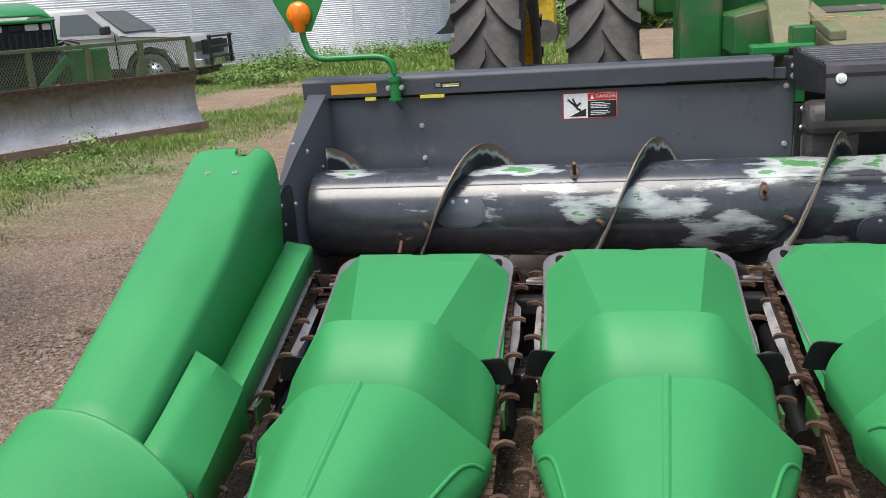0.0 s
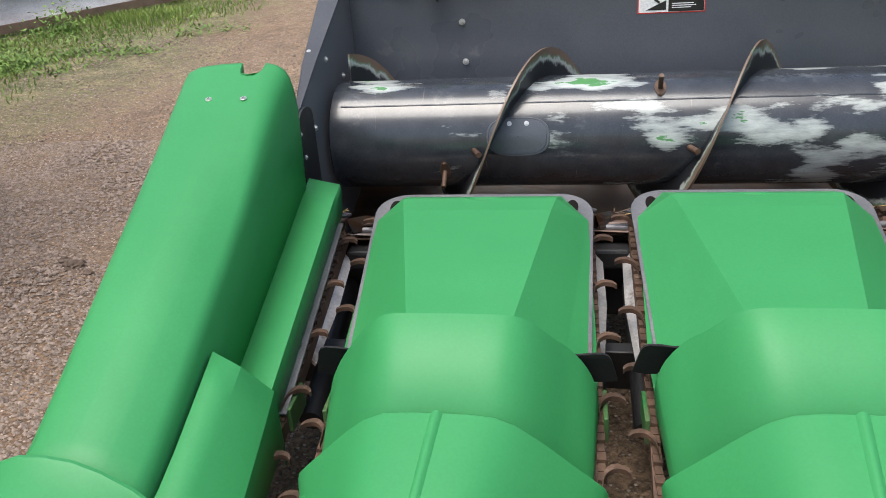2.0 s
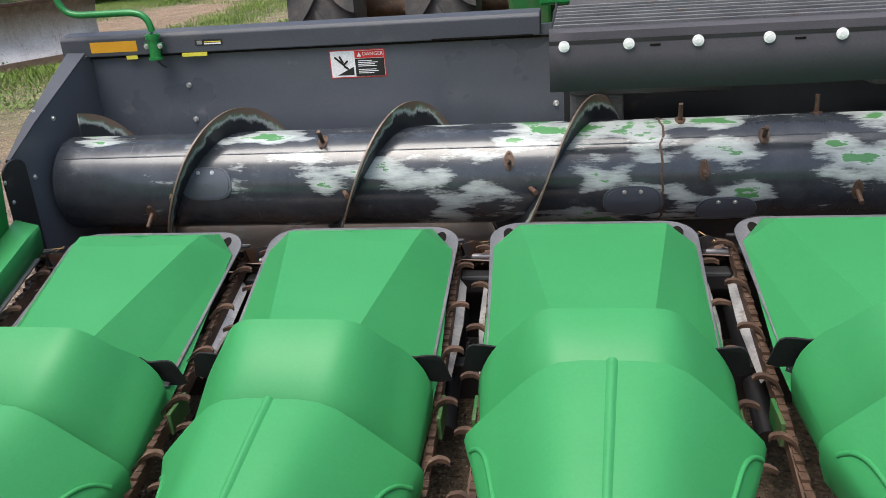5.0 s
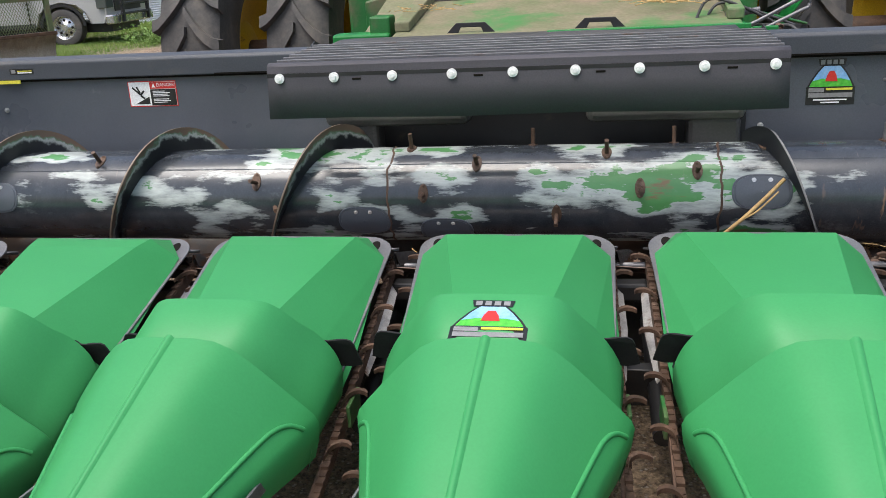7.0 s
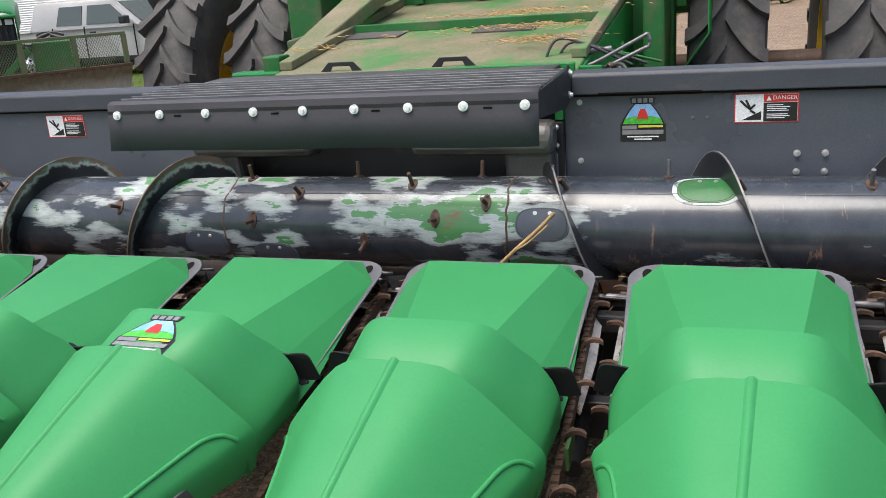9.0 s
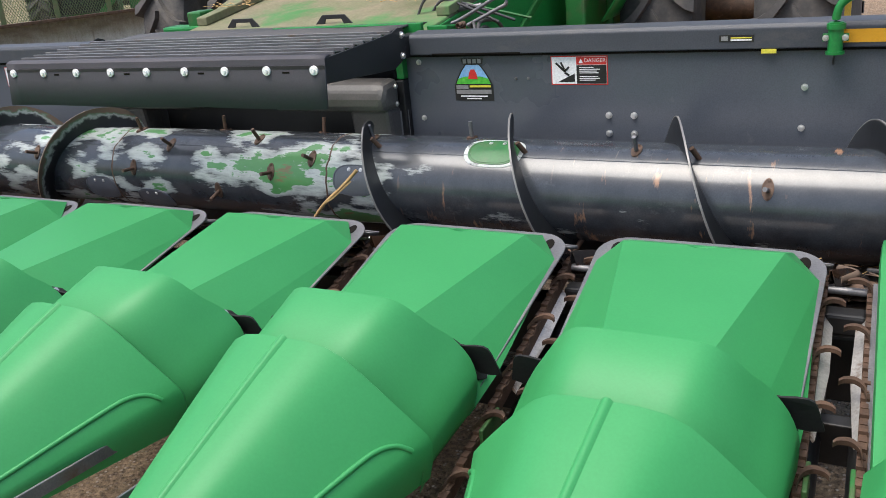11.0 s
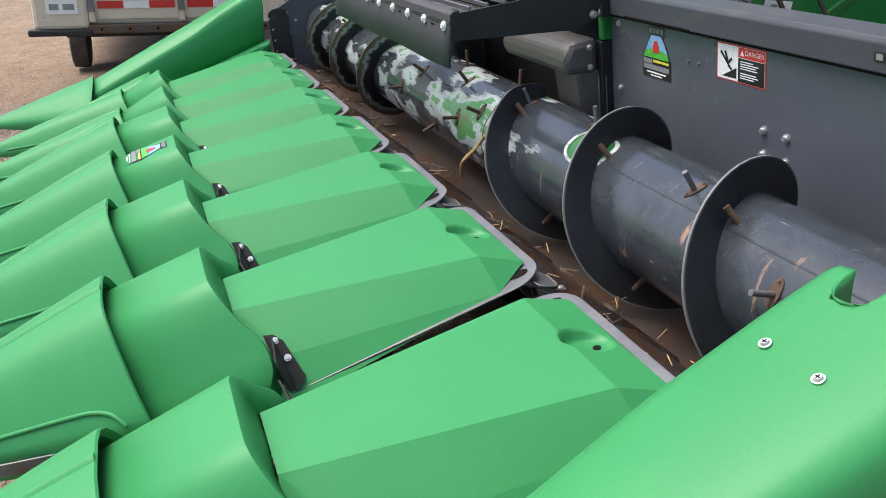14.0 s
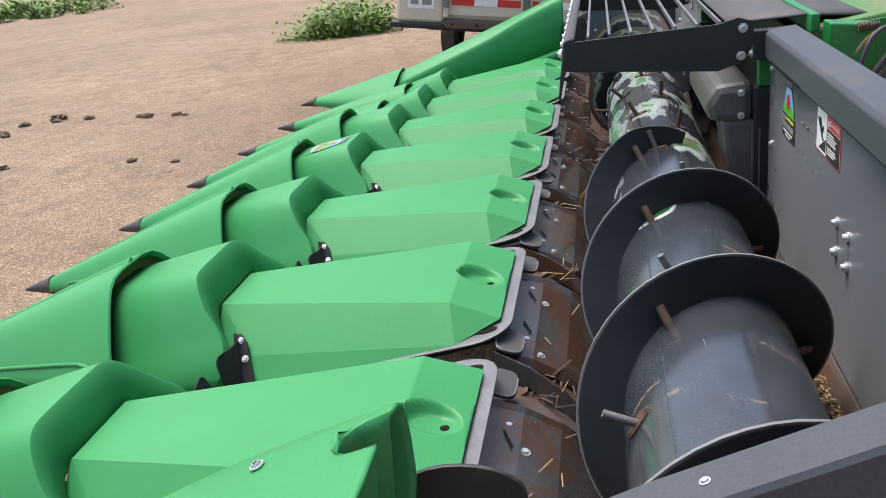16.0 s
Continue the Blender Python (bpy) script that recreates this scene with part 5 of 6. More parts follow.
def build_combine():
    cb = thing("combine_harvester", "dusty green combine harvester standing behind the corn head", "combine harvester")
    for cx, face in ((-2.40, 1), (-1.66, -1), (1.42, 1), (2.17, -1)):
        build_wheel(cb, (cx, 3.52, 0.96), 0.95, 0.45, 0.50, face)
    part("axle", rod((-2.4, 3.52, 0.96), (2.2, 3.52, 0.96), 0.085, 16), RUST, cb, "dirty axle housing", smooth=40)

    def fz(y):
        return 1.245 + 0.15 * (y - 1.12)
    # the feeder house, its dusty top sloping up to the body
    feeder = part("feeder_house", loft([[(-0.66, y, fz(y) - 0.75), (-0.66, y, fz(y)), (0.86, y, fz(y)), (0.86, y, fz(y) - 0.75)] for y in (0.90, 1.15, 2.0, 2.9)], True, True), DUSTY_GREEN, cb, "dusty green feeder house with straw", bevel=0.01)
    for x in (-0.66, 0.80):
        part("edge_rail", prism([(x, y, fz(y) + 0.001) for y in (1.16, 2.85)] + [(x, 2.85, fz(2.85) + 0.055), (x, 1.16, fz(1.16) + 0.045)], (0.07, 0, 0)), DUSTY_GREEN, feeder, "dusty folded edge rail", bevel=0.006)
    for x in (-0.44, 0.32):
        pts = [(x - 0.17, 1.80), (x + 0.17, 1.80), (x + 0.19, 2.02), (x - 0.15, 2.02)]
        part("grip_pad", prism([(a, y, fz(y) + 0.002) for a, y in pts], (0, 0, 0.006)), TYRE, feeder, "worn black grip pad")
    part("cross_angle", box((-0.62, 1.95, fz(1.95)), (0.82, 1.99, fz(1.95) + 0.05)), GREEN_PAINT, feeder, "green cross angle", bevel=0.004)
    part("step_box", prism([(x, 1.85, z) for x, z in ((-0.98, 1.16), (-0.70, 1.16), (-0.70, 1.42), (-0.98, 1.36))], (0, 0.7, 0)), GREEN_PAINT, cb, "green bracket box", bevel=0.01)
    part("side_arm", prism([(-0.86, 1.35, 1.24), (-0.70, 1.35, 1.26), (-0.50, 2.5, 1.68), (-0.76, 2.5, 1.66)], (0, 0, -0.09)), DUSTY_GREEN, cb, "dusty green lift arm", bevel=0.01)
    part("arm_bracket", box((-0.98, 1.22, 1.195), (-0.70, 1.34, 1.245)), GREEN_BRIGHT, cb, "green bracket", bevel=0.012)
    part("arm_post", box((-0.80, 1.24, 1.05), (-0.70, 1.36, 1.32)), GREEN_PAINT, cb, "green post", bevel=0.01)
    side = part("feeder_side", prism([(0.862, y, z) for y, z in ((0.93, 0.50), (2.88, 0.80), (2.88, 1.49), (0.93, 1.205))], (0.010, 0, 0)), GREEN_BRIGHT, feeder, "green feeder side sheet", bevel=0.003)
    part("side_rib", prism([(0.872, y, z) for y, z in ((1.10, 0.70), (1.16, 0.70), (2.30, 1.22), (2.24, 1.24))], (0.022, 0, 0)), GREEN_PAINT, side, "dark green stiffening rib", bevel=0.004)
    notice = part("notice", prism([(0.874, y, z) for y, z in ((1.43, 1.035), (1.56, 1.010), (1.575, 1.062), (1.445, 1.088))], (0.002, 0, 0)), WHITE_PAINT, side, "white notice")
    part("notice_bar", prism([(0.8765, y, z) for y, z in ((1.465, 1.045), (1.495, 1.039), (1.500, 1.062), (1.470, 1.068))], (0.001, 0, 0)), GREY_INK, notice)
    for k, pts in enumerate((((0.98, 1.02, 1.02), (0.98, 1.16, 1.14), (0.95, 1.38, 1.165), (0.92, 1.52, 1.00), (0.91, 1.64, 0.78)), ((1.02, 0.98, 0.98), (1.03, 1.10, 1.17), (0.98, 1.26, 1.21), (0.93, 1.58, 1.15), (0.92, 1.75, 0.90)),
                             ((0.96, 0.97, 1.10), (0.97, 1.05, 1.20), (0.95, 1.14, 1.20), (0.93, 1.22, 1.08)), ((1.06, 0.97, 1.00), (1.06, 1.02, 1.20), (1.00, 1.12, 1.22), (0.95, 1.20, 1.16)))):
        part("hose", pipe(smooth_line(pts, 6), 0.0095 if k < 2 else 0.007, 8), RUBBER if k != 2 else STRAW, cb, "black hydraulic hose" if k != 2 else "tan wrapped hose", smooth=50)
    block = part("coupler_block", box((0.90, 1.17, 1.07), (0.98, 1.30, 1.17)), STEEL, cb, "grey cast coupler block", bevel=0.012)
    for k in range(3):
        part("coupler", rod((0.985, 1.185 + 0.042 * k, 1.12), (1.01, 1.185 + 0.042 * k, 1.125), 0.011, 12), STEEL, block, "dull steel coupler", smooth=40)
    part("green_flange", box((0.05, 0.898, 1.20), (0.862, 0.925, 1.256)), GREEN_BRIGHT, cb, "bright green flange", bevel=0.004)
    part("end_box", prism([(0.872, y, z) for y, z in ((0.93, 1.10), (1.06, 1.10), (1.06, 1.225), (0.93, 1.240))], (0.10, 0, 0)), GREEN_BRIGHT, cb, "green latch box", bevel=0.006)
    spring = [(0.99 + 0.012 * math.cos(a * 9), 1.00 + 0.010 * a, 1.225 + 0.012 * math.sin(a * 9)) for a in np.linspace(0, 6.2, 70)]
    part("spring", pipe(spring, 0.0028, 6), RUST, cb, "rusty coil spring", smooth=60)
    # hoses and the latch lever
    part("latch_lever", pipe(smooth_line([(0.86, 1.16, 1.215), (0.92, 1.18, 1.235), (1.10, 1.20, 1.325), (1.13, 1.205, 1.335), (1.135, 1.205, 1.290), (1.10, 1.20, 1.272), (0.95, 1.17, 1.205)], 4), 0.0085, 8), STEEL, cb, "grey bent latch lever", smooth=50)
    for k in range(3):
        y = 1.20 + 0.05 * k
        pts = smooth_line([(0.66 + 0.04 * k, y, 1.20), (0.72 + 0.05 * k, y + 0.03, 1.33 - 0.02 * k), (0.86 + 0.05 * k, y + 0.05, 1.30 - 0.02 * k), (1.05 + 0.06 * k, y + 0.10, 1.20)], 6)
        part("hose", pipe(pts, 0.0065, 8), RUBBER if k < 2 else GREEN_PAINT, cb, "thin hydraulic hose", smooth=50)
        part("coupler", rod((0.80 + 0.045 * k, y + 0.02, 1.265), (0.865 + 0.045 * k, y + 0.03, 1.275), 0.013, 12), STEEL, cb, "dull steel hose coupler", smooth=40)
    # body: front frames and panels under the cab
    part("left_frame", box((-1.22, 2.35, 0.75), (-0.98, 2.75, 3.2)), GREEN_PAINT, cb, "green front frame post", bevel=0.02)
    part("right_frame", box((0.98, 2.35, 0.75), (1.10, 2.75, 3.2)), GREEN_PAINT, cb, "green front frame post", bevel=0.02)
    part("front_bulkhead", box((-1.22, 2.80, 0.8), (1.12, 2.95, 3.2)), GREEN_PAINT, cb, "green bulkhead", bevel=0.01)
    for k in range(5):
        x = -0.90 + k * 0.42
        part("bulkhead_rib", box((x - 0.03, 2.755, 1.5), (x + 0.03, 2.80, 3.1)), GREEN_PAINT, cb, "green stiffening rib", bevel=0.006)
    for k in range(4):
        z = 1.78 + k * 0.16
        part("slat_step", box((-0.62, 2.70, z), (0.82, 2.80, z + 0.05)), BLACK, cb, "black slatted step", bevel=0.006)
    part("rear_body", box((-1.30, 3.9, 1.3), (1.25, 8.5, 3.6)), GREEN_PAINT, cb, "green combine body", bevel=0.05)
    part("side_shield", loft([[(1.20, y, 1.05), (1.34, y, 1.25), (1.34, y, 2.6), (1.15, y, 3.0)] for y in (2.35, 2.8, 3.0)]), GREEN_BRIGHT, cb, "green side shield", smooth=30, thick=0.01)
    return cb


build_combine()


# ---- plough truck side of the yard: a tractor with a snow blade ----
def build_blade():
    """Curved mouldboard, cutting edge and a mesh guard above, standing askew in the yard."""
    bl = tagged(new("snow_blade"), "worn steel snow blade with a green mesh guard", "snow blade")
    bl.matrix_basis = pose(-7.34, 8.64, 0.03, 0, 0, 58.5) @ Matrix.Scale(1.16, 4)
    L = 5.4
    prof = [(0.06, 0.05), (-0.02, 0.10), (-0.09, 0.22), (-0.11, 0.36), (-0.09, 0.50), (-0.03, 0.62), (0.02, 0.67)]
    rows = [[(x, -q, z) for q, z in prof] for x in np.linspace(-L, 0, 15)]
    part("mouldboard", loft(rows), PLOW_STEEL, bl, "streaked steel mouldboard, light below and shade above painted in", smooth=50, thick=0.012)
    part("cutting_edge", box((-L, -0.082, 0.0), (0.02, -0.062, 0.085)), PLOW_EDGE, bl, "rusty cutting edge", bevel=0.003)
    part("top_rail", box((-L, -0.05, 0.66), (0, 0.02, 0.70)), RUST, bl, "rusty top rail", bevel=0.004)
    guard = part("guard_rail", box((-L, -0.02, 1.06), (-0.03, 0.03, 1.10)), GUARD, bl, "green angle rail", bevel=0.004)
    for k in range(9):
        x = -0.05 - k * 0.64
        part("guard_post", box((x - 0.03, -0.02, 0.70), (x + 0.03, 0.03, 1.07)), GUARD, bl, "green guard post", bevel=0.004)
    bm = bmesh.new()
    n = int(L / 0.032)
    for k in range(-8, n):
        for s in (1, -1):
            x0 = -L + k * 0.032
            x1 = x0 + 0.36 * 0.55
            a, b = (x0, x1) if s > 0 else (x1, x0)
            if min(a, b) < -L or max(a, b) > -0.04:
                continue
            add_rod(bm, (a, 0.005, 0.70), (b, 0.005, 1.06), 0.0032, 4)
    tagged(part("mesh", bm, GUARD, guard, "expanded metal mesh"), kind="stuff")
    return bl


build_blade()


def build_tractor():
    tr = tagged(new("tractor"), "green tractor with a black grille parked behind the blade", "tractor")
    tr.matrix_basis = pose(-8.71, 9.17, 0.03, 0, 0, 42) @ Matrix.Scale(1.145, 4)
    hood = part("engine_hood", loft([[(-1.77 + x, y, z + dz) for x, z in ((0, 1.10), (0, 1.40), (0.05, 1.46), (0.15, 1.50), (0.88, 1.50), (0.98, 1.46), (1.03, 1.40), (1.03, 1.10))] for y, dz in ((0.19, -0.02), (0.26, 0.02), (0.6, 0.09), (1.3, 0.16), (2.4, 0.20))]), GREEN_BRIGHT, tr, "green engine hood", smooth=35, thick=0.02)
    part("nose_lip", box((-1.78, 0.13, 1.385), (-0.735, 0.24, 1.43)), GREEN_BRIGHT, hood, "green hood lip", bevel=0.02)
    part("grille", box((-1.73, 0.24, 0.62), (-0.77, 0.32, 1.39)), BLACK, tr, "black front grille", bevel=0.02)
    for k in range(12):
        x = -1.71 + k * 0.080
        part("grille_bar", box((x, 0.205, 0.72), (x + 0.035, 0.245, 1.27)), BLACK, tr, bevel=0.006)
    for x in (-1.62, -1.43, -1.20, -1.01, -0.84):
        part("headlight", box((x - 0.08, 0.20, 1.295), (x + 0.08, 0.25, 1.375)) if x < -0.9 else box((x - 0.05, 0.20, 1.295), (x + 0.05, 0.25, 1.375)), WHITE_PAINT if x != -1.20 else BLACK, tr, "pale square headlight" if x != -1.20 else "black middle panel", bevel=0.01)
    part("frame", box((-1.55, 0.3, 0.45), (-0.95, 3.0, 0.95)), GREEN_PAINT, tr, "green chassis", bevel=0.02)
    part("side_panel", box((-0.62, 0.45, 0.50), (-0.10, 0.95, 1.02)), GREEN_PAINT, tr, "green side box", bevel=0.02)
    part("lift_arm", prism([(-1.05, 0.10, 0.62), (-0.95, 0.10, 0.60), (-0.62, 0.12, 0.90), (-0.68, 0.12, 0.98)], (0, 0.10, 0)), GREEN_PAINT, tr, "green lift arm", bevel=0.01)
    for x in (-2.15, -0.35):
        build_wheel(tr, (x, 2.4, 0.55), 0.55, 0.40, 0.30, 1 if x > -1 else -1)
    part("push_arm", box((-1.35, -0.2, 0.30), (-1.15, 0.4, 0.50)), BLACK, tr, "black push arm", bevel=0.01)
    return tr


build_tractor()


# ---- pickup ----
def build_pickup():
    """A silver extended-cab pickup with its nose towards +x."""
    pk = thing("pickup_truck", "dusty silver extended-cab pickup with a black grille guard", "pickup truck", at=(-12.13, 16.2, ground_height(-12.13, 16.2)))
    side = [(0.90, 0.45), (0.97, 0.62), (0.97, 0.98), (0.87, 1.08), (-0.45, 1.17), (-0.60, 1.20), (-3.46, 1.20), (-3.48, 1.16), (-5.15, 1.16), (-5.18, 0.55), (-5.05, 0.45), (-4.35, 0.45), (-4.25, 0.70), (-4.05, 0.86), (-3.72, 0.92), (-3.40, 0.86), (-3.20, 0.70), (-3.10, 0.42),
            (-0.60, 0.42), (-0.50, 0.70), (-0.32, 0.86), (0.0, 0.93), (0.32, 0.86), (0.50, 0.70), (0.60, 0.45)]
    rows = []
    for y, inset, low in ((0.05, 0.06, 0.02), (0.0, 0.02, 0.0), (0.0, 0.0, 0.0), (0.95, -0.03, -0.02), (1.90, 0.0, 0.0), (1.90, 0.02, 0.0), (1.85, 0.06, 0.02)):
        rows.append([(x - (inset if x > 0.85 else -inset if x < -5.0 else 0), y + (0.05 if z > 1.05 and y < 0.5 else -0.05 if z > 1.05 and y > 1.4 else 0.0), z - (low if z > 1.0 else 0.0)) for x, z in side])
    part("body", loft(rows, True, True), SILVER, pk, smooth=35)
    cab = []
    for z, x0, x1, y0 in ((1.17, -3.46, -0.52, 0.05), (1.24, -3.45, -0.60, 0.06), (1.76, -3.34, -1.24, 0.19), (1.82, -3.28, -1.34, 0.23), (1.85, -3.10, -1.54, 0.36)):
        cab.append([(x0, y0, z), (x0 + 0.9, y0 - 0.01, z), (x1 - 0.10, y0, z), (x1, y0 + 0.12, z), (x1 + 0.03, 0.95, z), (x1, 1.78 - y0, z), (x1 - 0.10, 1.90 - y0, z), (x0 + 0.9, 1.91 - y0, z), (x0, 1.90 - y0, z)])
    part("cab", loft(cab, True, True), SILVER, pk, "silver cab", smooth=30)
    for xs in (((-0.84, 1.27), (-1.32, 1.70), (-1.92, 1.70), (-1.94, 1.27)), ((-2.08, 1.27), (-2.06, 1.70), (-2.66, 1.70), (-2.74, 1.27))):
        part("side_window", prism([(x, 0.06 + 0.13 * (z - 1.24) / 0.52 - 0.022, z) for x, z in xs], (0, 0.010, 0)), GLASS, pk, "dark side window")
    part("windscreen", prism([(-0.595, 0.18, 1.265), (-0.585, 1.72, 1.265), (-1.195, 1.60, 1.735), (-1.205, 0.30, 1.735)], (0.016, 0, 0.016)), GLASS, pk, "windscreen")
    for x in (-1.99, -2.82, -0.72):
        part("door_seam", box((x - 0.008, -0.006, 0.50), (x + 0.008, 0.02, 1.22)), DARK, pk)
    for x in (-1.84, -2.68):
        part("door_handle", box((x, -0.03, 1.06), (x + 0.16, -0.005, 1.10)), BLACK, pk, bevel=0.006)
    part("mirror", box((-0.92, -0.24, 1.24), (-0.76, -0.02, 1.42)), BLACK, pk, "black door mirror", bevel=0.03)
    part("rocker", box((-3.05, -0.004, 0.40), (-0.62, 0.03, 0.50)), BLACK, pk)
    for wx in (0.0, -3.72):
        arch = [[(wx + r * math.cos(a), -0.012, 0.40 + r * math.sin(a)) for r in (0.44, 0.50)] for a in np.linspace(0.05, math.pi - 0.05, 16)]
        part("wheel_arch", loft(arch), BLACK, pk, "black wheel arch trim", thick=0.03)
        wheel = new("wheel")
        wheel.parent, wheel.location = pk, (wx, 0.12, 0.395)
        prof = [(-0.12, 0.25), (-0.13, 0.33), (-0.11, 0.385), (0, 0.395), (0.11, 0.385), (0.13, 0.33), (0.12, 0.25)]
        ty = loft([[Vector((r * math.cos(k * math.tau / 40), x, r * math.sin(k * math.tau / 40))) for x, r in prof] for k in range(41)])
        part("tyre", ty, TYRE, wheel, smooth=40)
        rim = part("rim", loft([[Vector((r * math.cos(k * math.tau / 40), x, r * math.sin(k * math.tau / 40))) for x, r in ((-0.115, 0.255), (-0.09, 0.23), (-0.05, 0.20), (-0.085, 0.09), (-0.11, 0.07), (-0.11, 0.005))] for k in range(41)]), CHROME, wheel, "dull alloy wheel", smooth=40)
        for k in range(8):
            a = k * math.tau / 8
            part("rim_hole", rod((0.155 * math.cos(a), -0.075, 0.155 * math.sin(a)), (0.155 * math.cos(a), -0.062, 0.155 * math.sin(a)), 0.026, 10), DARK, rim)
    part("bumper", box((0.93, -0.02, 0.42), (1.11, 1.92, 0.62)), CHROME, pk, "chrome front bumper", bevel=0.03)
    part("grille", box((0.95, 0.35, 0.68), (1.01, 1.55, 1.00)), BLACK, pk, "black grille", bevel=0.01)
    for y in (0.05, 1.60):
        part("headlight", box((0.77, y - 0.06, 0.76), (0.99, y + 0.28, 0.98)), GLASS, pk, "clear headlight", bevel=0.02)
    guard = part("grille_guard", box((1.13, 0.30, 0.45), (1.20, 0.38, 1.10)), BLACK, pk, "black grille guard", bevel=0.015)
    part("guard_bar", box((1.13, 1.50, 0.45), (1.20, 1.58, 1.10)), BLACK, guard, bevel=0.015)
    for z in (0.62, 0.84, 1.06):
        part("guard_bar", rod((1.17, 0.24, z), (1.17, 1.64, z), 0.025, 10), BLACK, guard, smooth=40)
    pk.rotation_euler.z = radians(4)
    pk.scale = (1.12, 1.12, 1.06)
    part("running_gear", box((-4.9, 0.3, 0.25), (0.9, 1.6, 0.45)), BLACK, pk, "dark underbody")
    return pk


build_pickup()


# ---- grain bins ----
def build_bin(cx, cy, r, h, label):
    gb = thing("grain_bin", label, "grain bin", "grain bins", at=(cx, cy, ground_height(cx, cy)))
    rows = []
    n = int(h / 0.034)
    for j in range(n + 1):
        z = -0.1 + j * 0.034
        rr = r + 0.010 * (1 if j % 2 else -1)
        rows.append([(rr * math.cos(k * math.tau / 96), rr * math.sin(k * math.tau / 96), z) for k in range(96)])
    part("corrugated_wall", loft(rows, True), TIN, gb, smooth=60)
    for k in range(14):
        a = k * math.tau / 14 + 0.2
        part("wall_stiffener", box((-0.03, -0.025, 0), (0.03, 0.03, h), Matrix.Translation((r * math.cos(a), r * math.sin(a), 0)) @ pose(0, 0, 0, 0, 0, math.degrees(a) + 90)), TIN, gb, "galvanised stiffener")
    part("roof", loft([[((r + 0.15) * f * math.cos(k * math.tau / 48), (r + 0.15) * f * math.sin(k * math.tau / 48), h + (1 - f) * r * 0.55) for k in range(48)] for f in (1.0, 0.05)], True), TIN, gb, "conical tin roof", smooth=30)
    return gb


build_bin(-20.9, 28.6, 8.5, 7.0, "large white corrugated grain bin")
build_bin(-12.2, 31.1, 4.4, 6.5, "smaller white corrugated grain bin")


# ---- cream trailer beyond the far end ----
def build_trailer():
    """The rear of an enclosed trailer: two slatted doors between corner panels, over a dark bumper."""
    tl = thing("cargo_trailer", "cream enclosed trailer with slatted doors and red-white tape", "trailer", at=(-5.25, -0.05, 0.13))
    tl.rotation_euler, tl.scale = (radians(-7.5), 0.0, radians(-2)), (0.904, 0.904, 0.904)
    part("body", box((-6.0, -1.98, 0.44), (-0.02, 0.55, 2.7)), CREAM, tl, bevel=0.03)
    for y0, y1, name in ((-2.0, -1.46, "corner_panel"), (0.13, 0.56, "corner_panel")):
        part(name, box((-0.06, y0, 0.40), (0.05, y1, 2.68)), CREAM, tl, "smooth cream corner panel", bevel=0.04)
    for y0, y1 in ((-1.40, -0.57), (-0.50, 0.09)):
        door = part("door", box((-0.02, y0, 0.50), (0.012, y1, 2.6)), CREAM, tl, "cream slatted door")
        for k in range(18):
            z = 0.72 + k * 0.105
            rows = [[(0.012, y, z), (0.030, y, z + 0.012), (0.034, y, z + 0.050), (0.030, y, z + 0.090), (0.012, y, z + 0.100)] for y in (y0 + 0.02, y1 - 0.02)]
            part("slat", loft(rows), CREAM, door, smooth=50)
        n = 3 if y1 - y0 > 0.7 else 2
        for k in range(n):
            a, b = y0 + 0.03 + k * (y1 - y0 - 0.06) / n, y0 + 0.03 + (k + 1) * (y1 - y0 - 0.06) / n
            part("reflector_strip", box((0.012, a, 0.605), (0.018, b, 0.680)), WHITE_PAINT if k % 2 else RED_PAINT, door, "red and white reflector strip")
    for y in (-1.43, -0.535, 0.11):
        part("door_post", box((-0.01, y - 0.03, 0.47), (0.045, y + 0.03, 2.6)), CREAM, tl, "cream door post", bevel=0.008)
        part("hinge", box((0.045, y - 0.035, 0.58), (0.065, y + 0.035, 0.70)), STEEL, tl, "grey latch", bevel=0.004)
    bar = part("bumper", box((-0.10, -1.48, 0.355), (0.06, 0.50, 0.445)), DIRTY_DECK, tl, "dark dirty steel bumper", bevel=0.01)
    for k in range(7):
        part("bumper_hole", rod((0.058, -1.35 + k * 0.28, 0.40), (0.063, -1.35 + k * 0.28, 0.40), 0.014, 10), DARK, bar)
    part("left_bumper", box((-0.10, -2.06, 0.34), (0.085, -1.44, 0.405)), BLACK, tl, "dark bumper end", bevel=0.015)
    plate = part("number_plate", box((0.05, -1.86, 0.56), (0.056, -1.56, 0.71)), WHITE_PAINT, tl, "white number plate")
    for a, b in ((-1.83, -1.74), (-1.70, -1.59)):
        part("plate_bar", box((0.056, a, 0.60), (0.058, b, 0.66)), GREY_INK, plate)
    lens = []
    for a in np.linspace(0, math.tau, 20)[:-1]:
        lens.append((0.05, 0.30 + 0.035 * math.cos(a), 1.05 + 0.10 * math.sin(a)))
    part("tail_lamp", prism(lens, (0.02, 0, 0)), RED_LENS, tl, "red oval tail lamp")
    for y, z in ((-1.75, 0.05), (0.30, 0.28)):
        wheel = new("wheel")
        wheel.parent, wheel.location = tl, (-2.2, y, z)
        prof = [(-0.10, 0.20), (-0.11, 0.34), (-0.09, 0.395), (0.09, 0.395), (0.11, 0.34), (0.10, 0.20), (0.0, 0.02)]
        part("tyre", loft([[Vector((r * math.cos(k * math.tau / 32), x, r * math.sin(k * math.tau / 32))) for x, r in prof] for k in range(33)]), TYRE, wheel, smooth=40)
    part("axle", box((-5.5, -1.75, 0.25), (-0.5, 0.30, 0.44)), BLACK, tl, "dark undercarriage")
    return tl


build_trailer()


